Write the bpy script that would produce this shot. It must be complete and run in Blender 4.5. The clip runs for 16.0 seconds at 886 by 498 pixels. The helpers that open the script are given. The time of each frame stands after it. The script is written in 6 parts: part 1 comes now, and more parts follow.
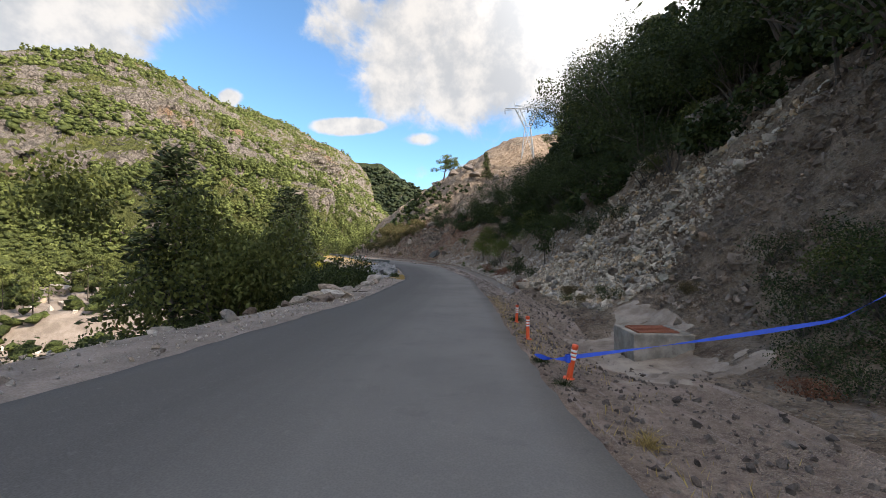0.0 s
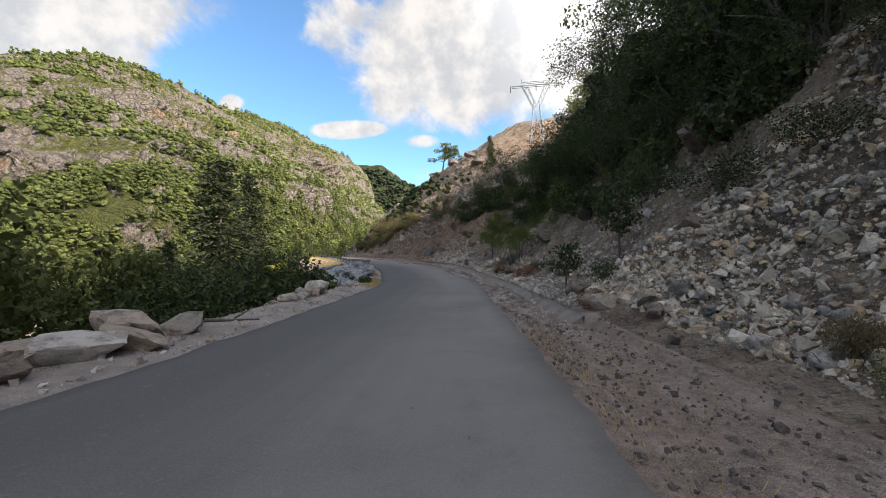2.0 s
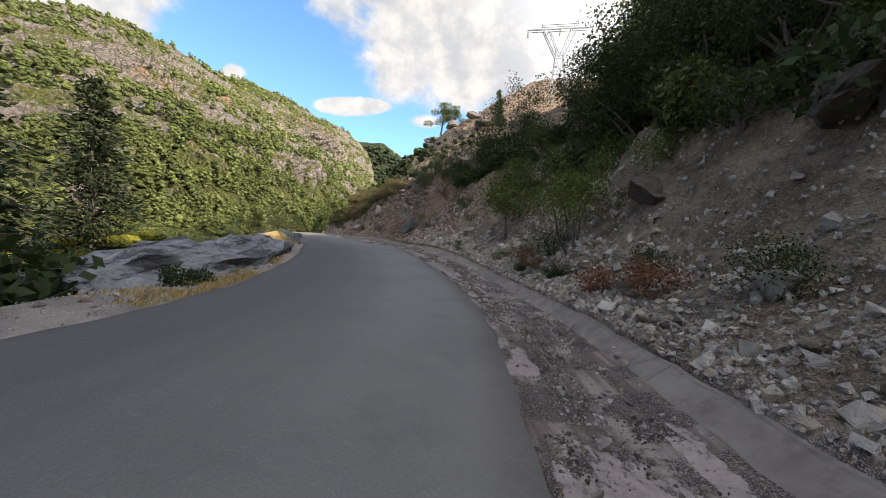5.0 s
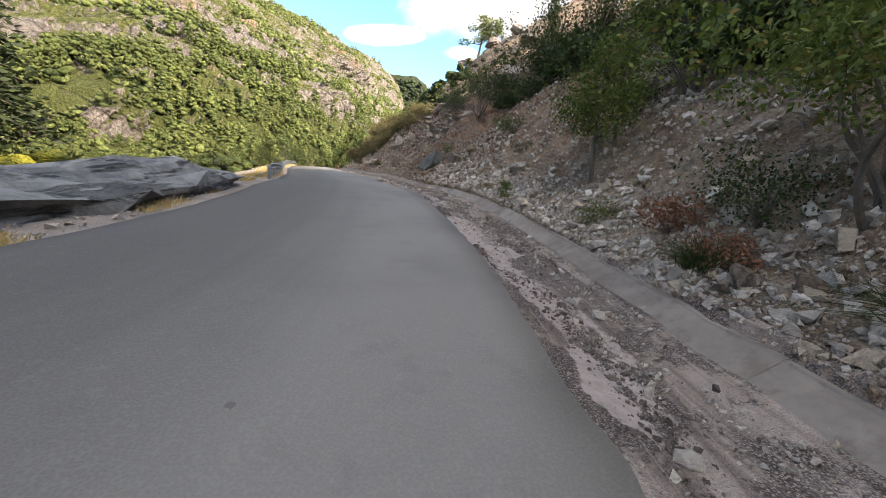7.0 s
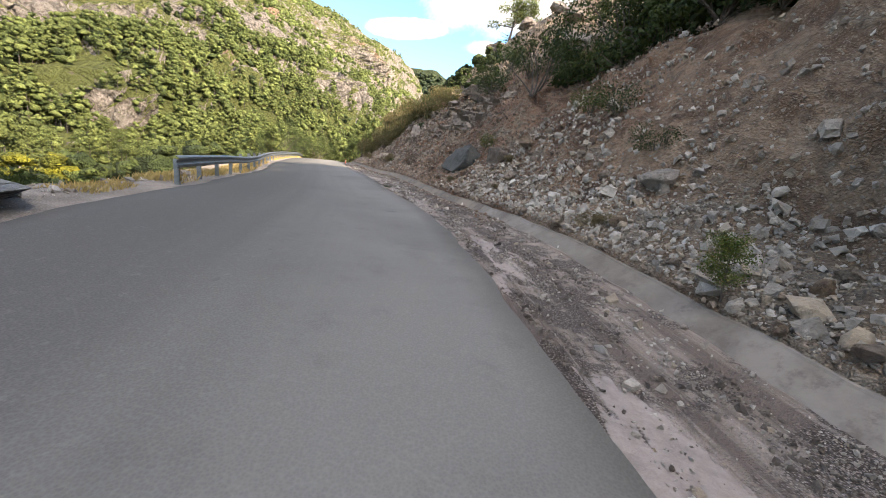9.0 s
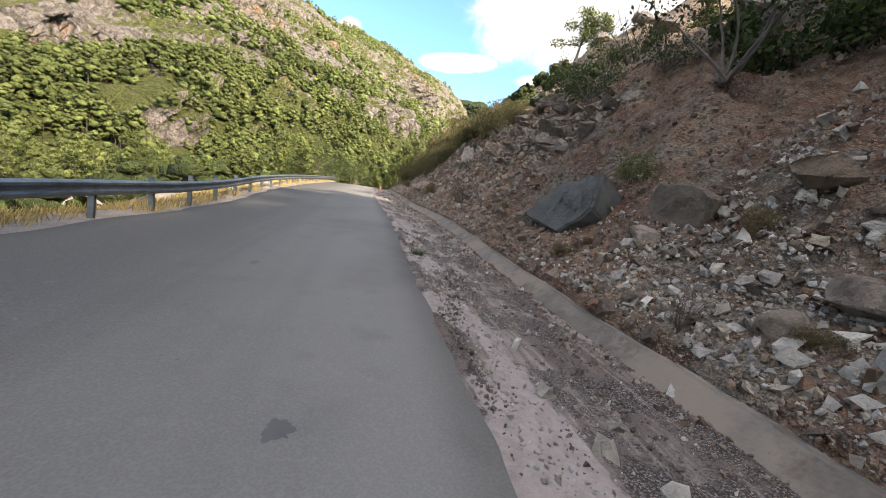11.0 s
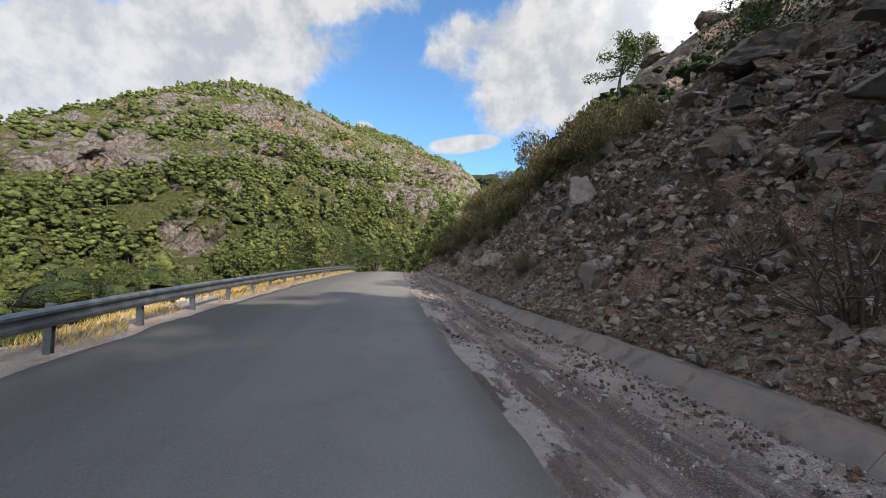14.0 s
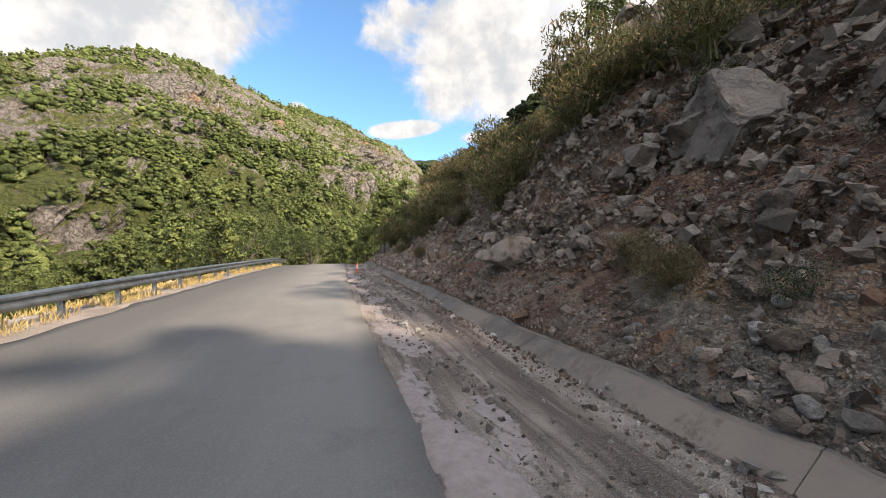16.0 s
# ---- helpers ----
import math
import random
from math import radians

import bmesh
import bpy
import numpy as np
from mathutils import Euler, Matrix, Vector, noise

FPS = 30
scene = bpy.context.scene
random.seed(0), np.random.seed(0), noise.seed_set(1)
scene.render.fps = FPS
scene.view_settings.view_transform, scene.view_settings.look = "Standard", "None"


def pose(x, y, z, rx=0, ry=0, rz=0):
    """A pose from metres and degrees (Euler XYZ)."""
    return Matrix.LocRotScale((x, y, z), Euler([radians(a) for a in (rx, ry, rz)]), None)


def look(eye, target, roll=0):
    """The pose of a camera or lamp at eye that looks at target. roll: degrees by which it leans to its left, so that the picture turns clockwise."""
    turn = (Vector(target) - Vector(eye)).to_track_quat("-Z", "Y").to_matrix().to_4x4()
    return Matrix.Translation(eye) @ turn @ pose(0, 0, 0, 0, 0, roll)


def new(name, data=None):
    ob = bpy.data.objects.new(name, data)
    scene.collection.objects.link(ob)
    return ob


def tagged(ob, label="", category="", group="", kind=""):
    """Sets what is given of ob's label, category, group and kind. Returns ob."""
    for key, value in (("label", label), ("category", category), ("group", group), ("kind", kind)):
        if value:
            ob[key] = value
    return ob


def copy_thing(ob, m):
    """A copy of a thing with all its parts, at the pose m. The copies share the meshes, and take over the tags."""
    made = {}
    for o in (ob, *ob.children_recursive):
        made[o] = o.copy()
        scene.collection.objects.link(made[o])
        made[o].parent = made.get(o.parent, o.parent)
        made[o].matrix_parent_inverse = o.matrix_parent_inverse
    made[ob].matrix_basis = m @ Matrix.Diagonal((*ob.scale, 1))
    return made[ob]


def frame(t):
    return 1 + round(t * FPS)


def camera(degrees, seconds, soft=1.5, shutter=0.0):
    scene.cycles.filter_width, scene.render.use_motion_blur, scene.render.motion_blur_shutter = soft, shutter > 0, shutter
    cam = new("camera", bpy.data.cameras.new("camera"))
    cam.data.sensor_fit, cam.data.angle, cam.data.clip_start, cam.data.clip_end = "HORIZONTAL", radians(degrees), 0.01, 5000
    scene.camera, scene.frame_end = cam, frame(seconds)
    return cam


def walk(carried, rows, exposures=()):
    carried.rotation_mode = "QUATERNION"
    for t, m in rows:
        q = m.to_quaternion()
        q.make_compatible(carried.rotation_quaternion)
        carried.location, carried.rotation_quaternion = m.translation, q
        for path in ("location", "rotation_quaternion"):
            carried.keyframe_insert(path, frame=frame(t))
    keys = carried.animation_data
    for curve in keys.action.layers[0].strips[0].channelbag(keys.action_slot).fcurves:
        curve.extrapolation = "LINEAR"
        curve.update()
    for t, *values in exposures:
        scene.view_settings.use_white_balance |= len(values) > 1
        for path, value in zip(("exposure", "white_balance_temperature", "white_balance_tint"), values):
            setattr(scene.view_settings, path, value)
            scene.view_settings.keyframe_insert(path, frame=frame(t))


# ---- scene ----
cam = camera(98.5, 16.0, soft=0.9)
PATH = [
    (0, (-0.023, 0.024, 1.651), (-0.018, 2.024, 1.675), -0.1),
    (0.5, (0.088, 3.097, 1.526), (0.111, 5.097, 1.542), -1.1),
    (1, (0.295, 6.399, 1.308), (0.307, 8.399, 1.319), -1.7),
    (1.5, (0.453, 9.481, 1.189), (0.452, 11.481, 1.219), -1.2),
    (2, (0.704, 12.570, 1.067), (0.695, 14.570, 1.098), -1.1),
    (2.5, (0.857, 15.682, 0.907), (0.830, 17.682, 0.924), -0.7),
    (3, (1.002, 18.864, 0.817), (0.978, 20.864, 0.801), -0.9),
    (3.5, (1.128, 21.901, 0.717), (1.120, 23.901, 0.683), -0.5),
    (6, (2.306, 32.753, 0.630), (2.270, 34.749, 0.504), 2.8),
    (6.5, (2.087, 34.914, 0.573), (2.018, 36.896, 0.314), 3.1),
    (7, (1.788, 37.056, 0.518), (1.653, 39.018, 0.152), 3.7),
    (7.5, (1.408, 39.214, 0.575), (1.192, 41.160, 0.165), 4.6),
    (8, (1.029, 41.186, 0.635), (0.835, 43.135, 0.232), 5.5),
    (10.5, (-1.435, 52.258, 1.335), (-1.756, 54.201, 0.984), 6.7),
    (11, (-2.113, 54.544, 1.374), (-2.531, 56.480, 1.096), 8.0),
    (11.5, (-2.870, 56.729, 1.412), (-3.374, 58.657, 1.238), 9.4),
    (12, (-3.752, 58.760, 1.420), (-4.334, 60.672, 1.340), 10.3),
    (12.5, (-4.772, 60.698, 1.478), (-5.417, 62.591, 1.471), 10.0),
    (13, (-5.734, 62.595, 1.509), (-6.411, 64.476, 1.544), 6.5),
    (13.5, (-6.658, 64.336, 1.564), (-7.324, 66.219, 1.676), 2.2),
    (14, (-7.548, 66.237, 1.591), (-8.130, 68.148, 1.685), -0.0),
    (14.5, (-8.427, 68.067, 1.628), (-8.888, 70.013, 1.603), -1.6),
    (15, (-9.206, 69.971, 1.688), (-9.639, 71.923, 1.649), -0.9),
    (15.5, (-9.869, 71.688, 1.753), (-10.186, 73.663, 1.764), -1.7),
    (16, (-10.580, 73.395, 1.835), (-10.872, 75.374, 1.855), -1.4),
]
walk(cam, [(t, look(eye, target, roll)) for t, eye, target, roll in PATH], [(0, 1.4, 7200, 12), (3.5, 1.5, 7200, 12), (5.8, 1.55, 7400, 12), (6.4, 1.7, 7400, 12), (7.0, 2.15, 7600, 12), (8.2, 2.3, 7650, 12), (10.5, 2.15, 7600, 12), (11.8, 1.7, 7400, 12), (12.5, 1.25, 6850, 11), (13.2, 1.15, 6750, 11), (14.1, 1.2, 6800, 11), (14.7, 1.35, 7100, 12), (16, 1.57, 7350, 12)])

# ---- world, sun ----
SUN_AZ, SUN_EL = 112.0, 35.0
to_sun = Vector((math.sin(radians(SUN_AZ)) * math.cos(radians(SUN_EL)), math.cos(radians(SUN_AZ)) * math.cos(radians(SUN_EL)), math.sin(radians(SUN_EL))))
sun = new("sun", bpy.data.lights.new("sun", "SUN"))
sun.data.energy, sun.data.angle, sun.data.color = 3.9, radians(0.6), (1.0, 0.94, 0.84)
sun.matrix_world = look(to_sun * 100, (0, 0, 0))


class Nodes:
    """Short hand for node trees."""

    def __init__(self, tree):
        self.t, self.n, self.l = tree, tree.nodes, tree.links

    def put(self, sock, value):
        if isinstance(value, bpy.types.NodeSocket):
            self.l.new(value, sock)
        elif isinstance(value, (tuple, list)) and sock.type == "RGBA":
            sock.default_value = (*value[:3], 1.0)
        else:
            sock.default_value = value

    def node(self, kind, out=0, props=(), **ins):
        nd = self.n.new(kind)
        for key, value in props:
            if key == "operation":
                nd.operation = value
            elif key == "blend_type":
                nd.blend_type = value
            elif key == "data_type":
                nd.data_type = value
            elif key == "feature":
                nd.feature = value
        for key, value in ins.items():
            name = key.replace("_", " ")
            sock = nd.inputs[int(key[1:])] if key[0] == "i" and key[1:].isdigit() else nd.inputs[name]
            self.put(sock, value)
        return nd.outputs[out]

    def math(self, op, a, b=0.0, c=0.0):
        return self.node("ShaderNodeMath", props=[("operation", op)], i0=a, i1=b, i2=c)

    def mix(self, f, a, b, blend="MIX"):
        nd = self.n.new("ShaderNodeMix")
        nd.data_type, nd.blend_type = "RGBA", blend
        self.put(nd.inputs[0], f), self.put(nd.inputs[6], a), self.put(nd.inputs[7], b)
        return nd.outputs[2]

    def noise(self, vec, scale, detail=4.0, rough=0.55, dist=0.0):
        return self.node("ShaderNodeTexNoise", Vector=vec, Scale=scale, Detail=detail, Roughness=rough, Distortion=dist)

    def step(self, v, lo, hi):
        nd = self.n.new("ShaderNodeMapRange")
        nd.interpolation_type = "SMOOTHSTEP"
        self.put(nd.inputs[0], v)
        nd.inputs[1].default_value, nd.inputs[2].default_value = lo, hi
        return nd.outputs[0]


world = bpy.data.worlds.new("world")
scene.world = world
world.use_nodes = True
W = Nodes(world.node_tree)
W.n.clear()
sky = W.n.new("ShaderNodeTexSky")
sky.sky_type, sky.sun_disc, sky.sun_elevation, sky.sun_rotation = "NISHITA", False, radians(SUN_EL), radians(SUN_AZ)
sky.air_density, sky.dust_density, sky.ozone_density, sky.altitude = 1.0, 0.0, 1.6, 900.0
coord = W.n.new("ShaderNodeTexCoord").outputs["Generated"]
sep = W.n.new("ShaderNodeSeparateXYZ")
W.l.new(coord, sep.inputs[0])
dx, dy, dz = sep.outputs
ahead = W.math("MAXIMUM", dy, 0.05)
tx, tz = W.math("DIVIDE", dx, ahead), W.math("DIVIDE", dz, ahead)
over = W.math("ADD", W.math("MAXIMUM", dz, 0.0), 0.15)
flat = W.node("ShaderNodeCombineXYZ", X=W.math("DIVIDE", dx, over), Y=W.math("DIVIDE", dy, over), Z=0.0)
puff = W.noise(coord, 6.0, 9.0, 0.62, 0.35)
streak = W.noise(flat, 1.6, 7.0, 0.58, 0.4)
# cloud cover outside the view, added for brighter and whiter fill light
cover = W.math("MULTIPLY", W.step(dy, 0.35, 0.0), W.math("SUBTRACT", streak, 0.30))
cover = W.math("MULTIPLY", cover, 2.2)
for cx, cz, rx, rz, gain in ((-1.05, 0.68, 0.42, 0.17, 1.0), (-1.75, 0.62, 0.75, 0.26, 1.0), (-1.4, 0.85, 0.85, 0.26, 1.0), (-0.75, 0.88, 0.5, 0.16, 0.9), (-2.1, 0.8, 0.6, 0.42, 1.0), (-1.35, 0.55, 0.4, 0.12, 0.85), (0.12, 0.52, 0.34, 0.19, 1.0), (0.45, 0.62, 0.42, 0.24, 0.9),
                             (-0.245, 0.335, 0.085, 0.022, 1.1), (-0.56, 0.41, 0.035, 0.025, 1.0), (-0.055, 0.30, 0.05, 0.018, 0.8), (0.06, 0.215, 0.05, 0.02, 0.9),
                             (-0.25, 0.62, 0.12, 0.1, 0.55), (1.3, 0.5, 0.5, 0.3, 0.7), (-0.1, 0.22, 0.2, 0.03, 0.3)):
    ex, ez = W.math("DIVIDE", W.math("SUBTRACT", tx, cx), rx), W.math("DIVIDE", W.math("SUBTRACT", tz, cz), rz)
    reach = W.math("ADD", W.math("MULTIPLY", ex, ex), W.math("MULTIPLY", ez, ez))
    lump = W.math("MULTIPLY", W.math("SUBTRACT", 1.0, W.math("MULTIPLY", reach, 0.5)), gain)
    lump = W.math("MULTIPLY", lump, W.step(dy, 0.05, 0.2))
    cover = W.math("MAXIMUM", cover, lump)
cover = W.math("ADD", cover, W.math("MULTIPLY", W.math("SUBTRACT", puff, 0.5), 1.9))
cloud = W.math("MULTIPLY", W.step(cover, 0.22, 0.62), W.step(cover, -0.3, 0.75))
shade = W.mix(W.step(W.noise(coord, 11.0, 5.0, 0.6), 0.35, 0.65), (0.24, 0.255, 0.275), (0.37, 0.37, 0.37))
# clouds boosted up to six times towards the sun, to fill shaded ground
fill_gain = W.node("ShaderNodeVectorMath", 1, [("operation", "DOT_PRODUCT")], i0=coord, i1=tuple(to_sun))
fill_gain = W.math("ADD", 1.0, W.math("MULTIPLY", W.step(fill_gain, 0.0, 0.95), 5.0))
shade = W.mix(1.0, shade, W.node("ShaderNodeCombineColor", i0=fill_gain, i1=fill_gain, i2=fill_gain), "MULTIPLY")
sky_light = W.mix(1.0, sky.outputs[0], (0.074, 0.108, 0.126), "MULTIPLY")
both = W.mix(W.math("MULTIPLY", cloud, 0.92), sky_light, shade)
back = W.node("ShaderNodeBackground", Color=both, Strength=1.0)
W.l.new(back, W.n.new("ShaderNodeOutputWorld").inputs[0])


# ---- materials ----
def material(name, build):
    m = bpy.data.materials.new(name)
    m.use_nodes = True
    g = Nodes(m.node_tree)
    g.n.clear()
    g.obj = g.n.new("ShaderNodeTexCoord").outputs["Object"]
    g.info = g.n.new("ShaderNodeObjectInfo").outputs["Random"]
    g.geo = g.n.new("ShaderNodeNewGeometry")
    color, rough, bump, more = build(g)
    p = g.n.new("ShaderNodeBsdfPrincipled")
    g.put(p.inputs["Base Color"], color), g.put(p.inputs["Roughness"], rough)
    for key, value in more.items():
        if key in p.inputs:
            g.put(p.inputs[key], value)
    if bump is not None:
        height, dist, strength = bump
        g.l.new(g.node("ShaderNodeBump", Height=height, Distance=dist, Strength=strength), p.inputs["Normal"])
    out = p.outputs[0]
    if "glow_through" in more:
        tr = g.node("ShaderNodeBsdfTranslucent", Color=color)
        out = g.node("ShaderNodeMixShader", i0=more["glow_through"], i1=out, i2=tr)
    g.l.new(out, g.n.new("ShaderNodeOutputMaterial").inputs[0])
    return m


def along(g, ls, us):
    """Texture places stretched along the road."""
    uv = g.n.new("ShaderNodeTexCoord").outputs["UV"]
    return g.node("ShaderNodeMapping", Vector=uv, Scale=(ls, us, 1.0))


def m_asphalt(g):
    big, mid = g.noise(g.obj, 0.3, 4), g.noise(g.obj, 1.7, 6, 0.65)
    lane = g.noise(along(g, 0.03, 0.9), 1.0, 4, 0.6)
    fine = g.node("ShaderNodeTexVoronoi", Vector=g.obj, Scale=55.0)
    grit = g.noise(g.obj, 38.0, 4, 0.7)
    across = g.n.new("ShaderNodeSeparateXYZ")
    g.l.new(g.n.new("ShaderNodeTexCoord").outputs["UV"], across.inputs[0])
    # paler towards the hill-side edge, darker towards the valley side
    hill_side_tone = g.step(g.math("ADD", across.outputs[1], g.math("MULTIPLY", g.math("SUBTRACT", lane, 0.5), 3.0)), 5.2, 0.8)
    c = g.mix(hill_side_tone, (0.06, 0.056, 0.053), (0.158, 0.146, 0.134))
    c = g.mix(g.math("MULTIPLY", g.step(big, 0.4, 0.7), 0.4), c, (0.066, 0.061, 0.058))
    c = g.mix(g.math("MULTIPLY", g.step(mid, 0.52, 0.72), 0.3), c, (0.066, 0.061, 0.058))
    pit = g.node("ShaderNodeTexVoronoi", Vector=g.obj, Scale=1.3)
    c = g.mix(g.math("MULTIPLY", g.step(g.math("ADD", pit, g.math("MULTIPLY", grit, 0.03)), 0.05, 0.03), 0.7), c, (0.035, 0.033, 0.031))
    c = g.mix(g.math("MULTIPLY", g.step(g.noise(g.obj, 6.0, 5, 0.75), 0.58, 0.72), 0.3), c, (0.19, 0.176, 0.163))
    c = g.mix(0.2, c, g.mix(fine, (0.075, 0.069, 0.064), (0.26, 0.243, 0.225)))
    return c, 0.84, (g.math("ADD", fine, grit), 0.003, 0.4), {"Specular IOR Level": 0.12}


def m_dirt(g):
    """Gravelly silt with smooth crusts of pale hardened mud along the asphalt."""
    uv = g.n.new("ShaderNodeTexCoord").outputs["UV"]
    across = g.n.new("ShaderNodeSeparateXYZ")
    g.l.new(uv, across.inputs[0])
    streak, patchy = g.noise(along(g, 0.22, 2.6), 1.0, 5, 0.65), g.noise(g.obj, 1.3, 5, 0.65)
    c3 = g.noise(g.obj, 9.0, 6, 0.72)
    st = g.node("ShaderNodeTexVoronoi", Vector=g.obj, Scale=62.0)
    tone = g.node("ShaderNodeTexVoronoi", 1, Vector=g.obj, Scale=62.0)
    grey = g.node("ShaderNodeSeparateColor", Color=tone)
    c = g.mix(g.step(streak, 0.42, 0.62), (0.15, 0.113, 0.096), (0.32, 0.258, 0.224))
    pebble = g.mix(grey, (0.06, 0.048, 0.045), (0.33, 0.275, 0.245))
    # shade between the pebbles, painted as near-black cell borders
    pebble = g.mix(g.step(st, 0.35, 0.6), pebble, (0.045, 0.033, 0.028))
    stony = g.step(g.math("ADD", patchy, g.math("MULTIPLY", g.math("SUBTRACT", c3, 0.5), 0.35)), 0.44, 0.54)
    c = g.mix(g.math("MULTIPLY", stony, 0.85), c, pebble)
    c = g.mix(g.math("MULTIPLY", g.step(across.outputs[0], 34.0, 18.0), 0.55), c, g.mix(g.step(c3, 0.3, 0.7), (0.17, 0.11, 0.08), (0.40, 0.30, 0.225)))
    c = g.mix(g.math("MULTIPLY", g.step(across.outputs[0], 62.0, 72.0), 0.6), c, g.mix(g.step(streak, 0.4, 0.62), (0.145, 0.107, 0.083), (0.36, 0.287, 0.228)))
    edge = g.math("ADD", g.noise(along(g, 0.4, 1.1), 1.0, 6, 0.6), g.math("MULTIPLY", g.math("SUBTRACT", c3, 0.5), 0.12))
    edge = g.math("SUBTRACT", edge, g.math("MULTIPLY", g.math("ABSOLUTE", g.math("SUBTRACT", across.outputs[1], 0.38)), 0.22))
    crust = g.math("MULTIPLY", g.step(edge, 0.455, 0.475), g.step(across.outputs[0], 20.0, 26.0))
    c = g.mix(g.math("MULTIPLY", crust, 0.92), c, g.mix(g.step(c3, 0.3, 0.7), (0.22, 0.176, 0.158), (0.31, 0.255, 0.232)))
    c = g.mix(g.math("MULTIPLY", g.step(g.noise(along(g, 0.5, 7.0), 1.0, 5, 0.65), 0.56, 0.64), g.math("MULTIPLY", g.math("SUBTRACT", 1.0, crust), 0.45)), c, (0.34, 0.28, 0.25))
    h = g.math("ADD", g.math("MULTIPLY", g.math("SUBTRACT", 1.0, st), g.math("SUBTRACT", 1.0, g.math("MULTIPLY", crust, 0.95))), g.math("MULTIPLY", crust, 0.8))
    return c, 0.95, (g.math("ADD", h, g.math("MULTIPLY", c3, 0.6)), 0.03, 0.9), {"Specular IOR Level": 0.2}


def m_hill(g):
    """Loose limestone and reddish soil."""
    up = g.n.new("ShaderNodeSeparateXYZ")
    g.l.new(g.geo.outputs["Normal"], up.inputs[0])
    a, b, c3 = g.noise(g.obj, 0.16, 4, 0.6), g.noise(g.obj, 0.9, 6, 0.65), g.noise(g.obj, 6.0, 6, 0.7)
    vor = g.node("ShaderNodeTexVoronoi", Vector=g.obj, Scale=5.5)
    chip = g.node("ShaderNodeTexVoronoi", Vector=g.node("ShaderNodeVectorMath", props=[("operation", "ADD")], i0=g.obj, i1=g.mix(1.0, g.node("ShaderNodeTexNoise", 1, Vector=g.obj, Scale=13.0, Detail=3.0), (0.13, 0.13, 0.13), "MULTIPLY")), Scale=21.0)
    place = g.n.new("ShaderNodeSeparateXYZ")
    g.l.new(g.n.new("ShaderNodeTexCoord").outputs["UV"], place.inputs[0])
    red = g.math("MULTIPLY", g.step(place.outputs[0], 46.0, 60.0), g.step(place.outputs[0], 96.0, 82.0))
    red = g.math("MULTIPLY", red, g.step(place.outputs[1], 16.0, 8.0))
    soil = g.mix(red, g.mix(g.step(b, 0.35, 0.65), (0.165, 0.112, 0.077), (0.36, 0.272, 0.2)), g.mix(g.step(b, 0.35, 0.65), (0.13, 0.064, 0.041), (0.31, 0.182, 0.118)))
    rock = g.mix(g.step(c3, 0.3, 0.7), (0.10, 0.077, 0.06), (0.29, 0.235, 0.185))
    rock = g.mix(g.step(g.noise(g.obj, 0.35, 5, 0.6), 0.56, 0.72), rock, (0.30, 0.18, 0.09))
    c = g.mix(g.step(g.math("ADD", a, g.math("MULTIPLY", g.math("SUBTRACT", b, 0.5), 0.7)), 0.53, 0.64), soil, rock)
    c = g.mix(g.math("MULTIPLY", g.step(c3, 0.56, 0.62), 0.65), c, rock)
    # crevices between larger stones darkened in the colour, as shade would
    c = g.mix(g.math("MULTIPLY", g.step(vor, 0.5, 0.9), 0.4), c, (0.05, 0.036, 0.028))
    kind = g.node("ShaderNodeSeparateColor", Color=g.node("ShaderNodeTexVoronoi", 1, Vector=g.node("ShaderNodeVectorMath", props=[("operation", "ADD")], i0=g.obj, i1=g.mix(1.0, g.node("ShaderNodeTexNoise", 1, Vector=g.obj, Scale=13.0, Detail=3.0), (0.13, 0.13, 0.13), "MULTIPLY")), Scale=21.0))
    c = g.mix(g.math("MULTIPLY", g.step(chip, 0.42, 0.2), g.step(kind, 0.25, 0.6)), c, g.mix(g.step(c3, 0.3, 0.7), (0.17, 0.13, 0.10), (0.38, 0.31, 0.25)))
    # likewise painted shade round the small chips
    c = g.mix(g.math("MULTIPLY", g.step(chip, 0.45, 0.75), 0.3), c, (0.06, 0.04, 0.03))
    pebble = g.node("ShaderNodeTexVoronoi", Vector=g.obj, Scale=52.0)
    c = g.mix(g.math("MULTIPLY", g.step(pebble, 0.3, 0.1), 0.5), c, (0.30, 0.24, 0.19))
    h = g.math("ADD", g.math("MULTIPLY", vor, 0.6), g.math("SUBTRACT", g.math("MULTIPLY", c3, 1.0), g.math("MULTIPLY", chip, 0.6)))
    return c, 0.95, (h, 0.16, 1.0), {"Specular IOR Level": 0.2}


def m_verge(g):
    b, c3 = g.noise(g.obj, 0.9, 6, 0.65), g.noise(g.obj, 7.0, 6, 0.7)
    st = g.node("ShaderNodeTexVoronoi", Vector=g.obj, Scale=28.0)
    c = g.mix(g.step(b, 0.35, 0.65), (0.135, 0.105, 0.085), (0.245, 0.20, 0.17))
    c = g.mix(g.math("MULTIPLY", g.step(c3, 0.5, 0.7), 0.5), c, (0.13, 0.10, 0.085))
    c = g.mix(0.3, c, g.mix(st, (0.08, 0.065, 0.058), (0.33, 0.29, 0.255)))
    return c, 0.95, (g.math("ADD", st, c3), 0.025, 0.7), {"Specular IOR Level": 0.2}


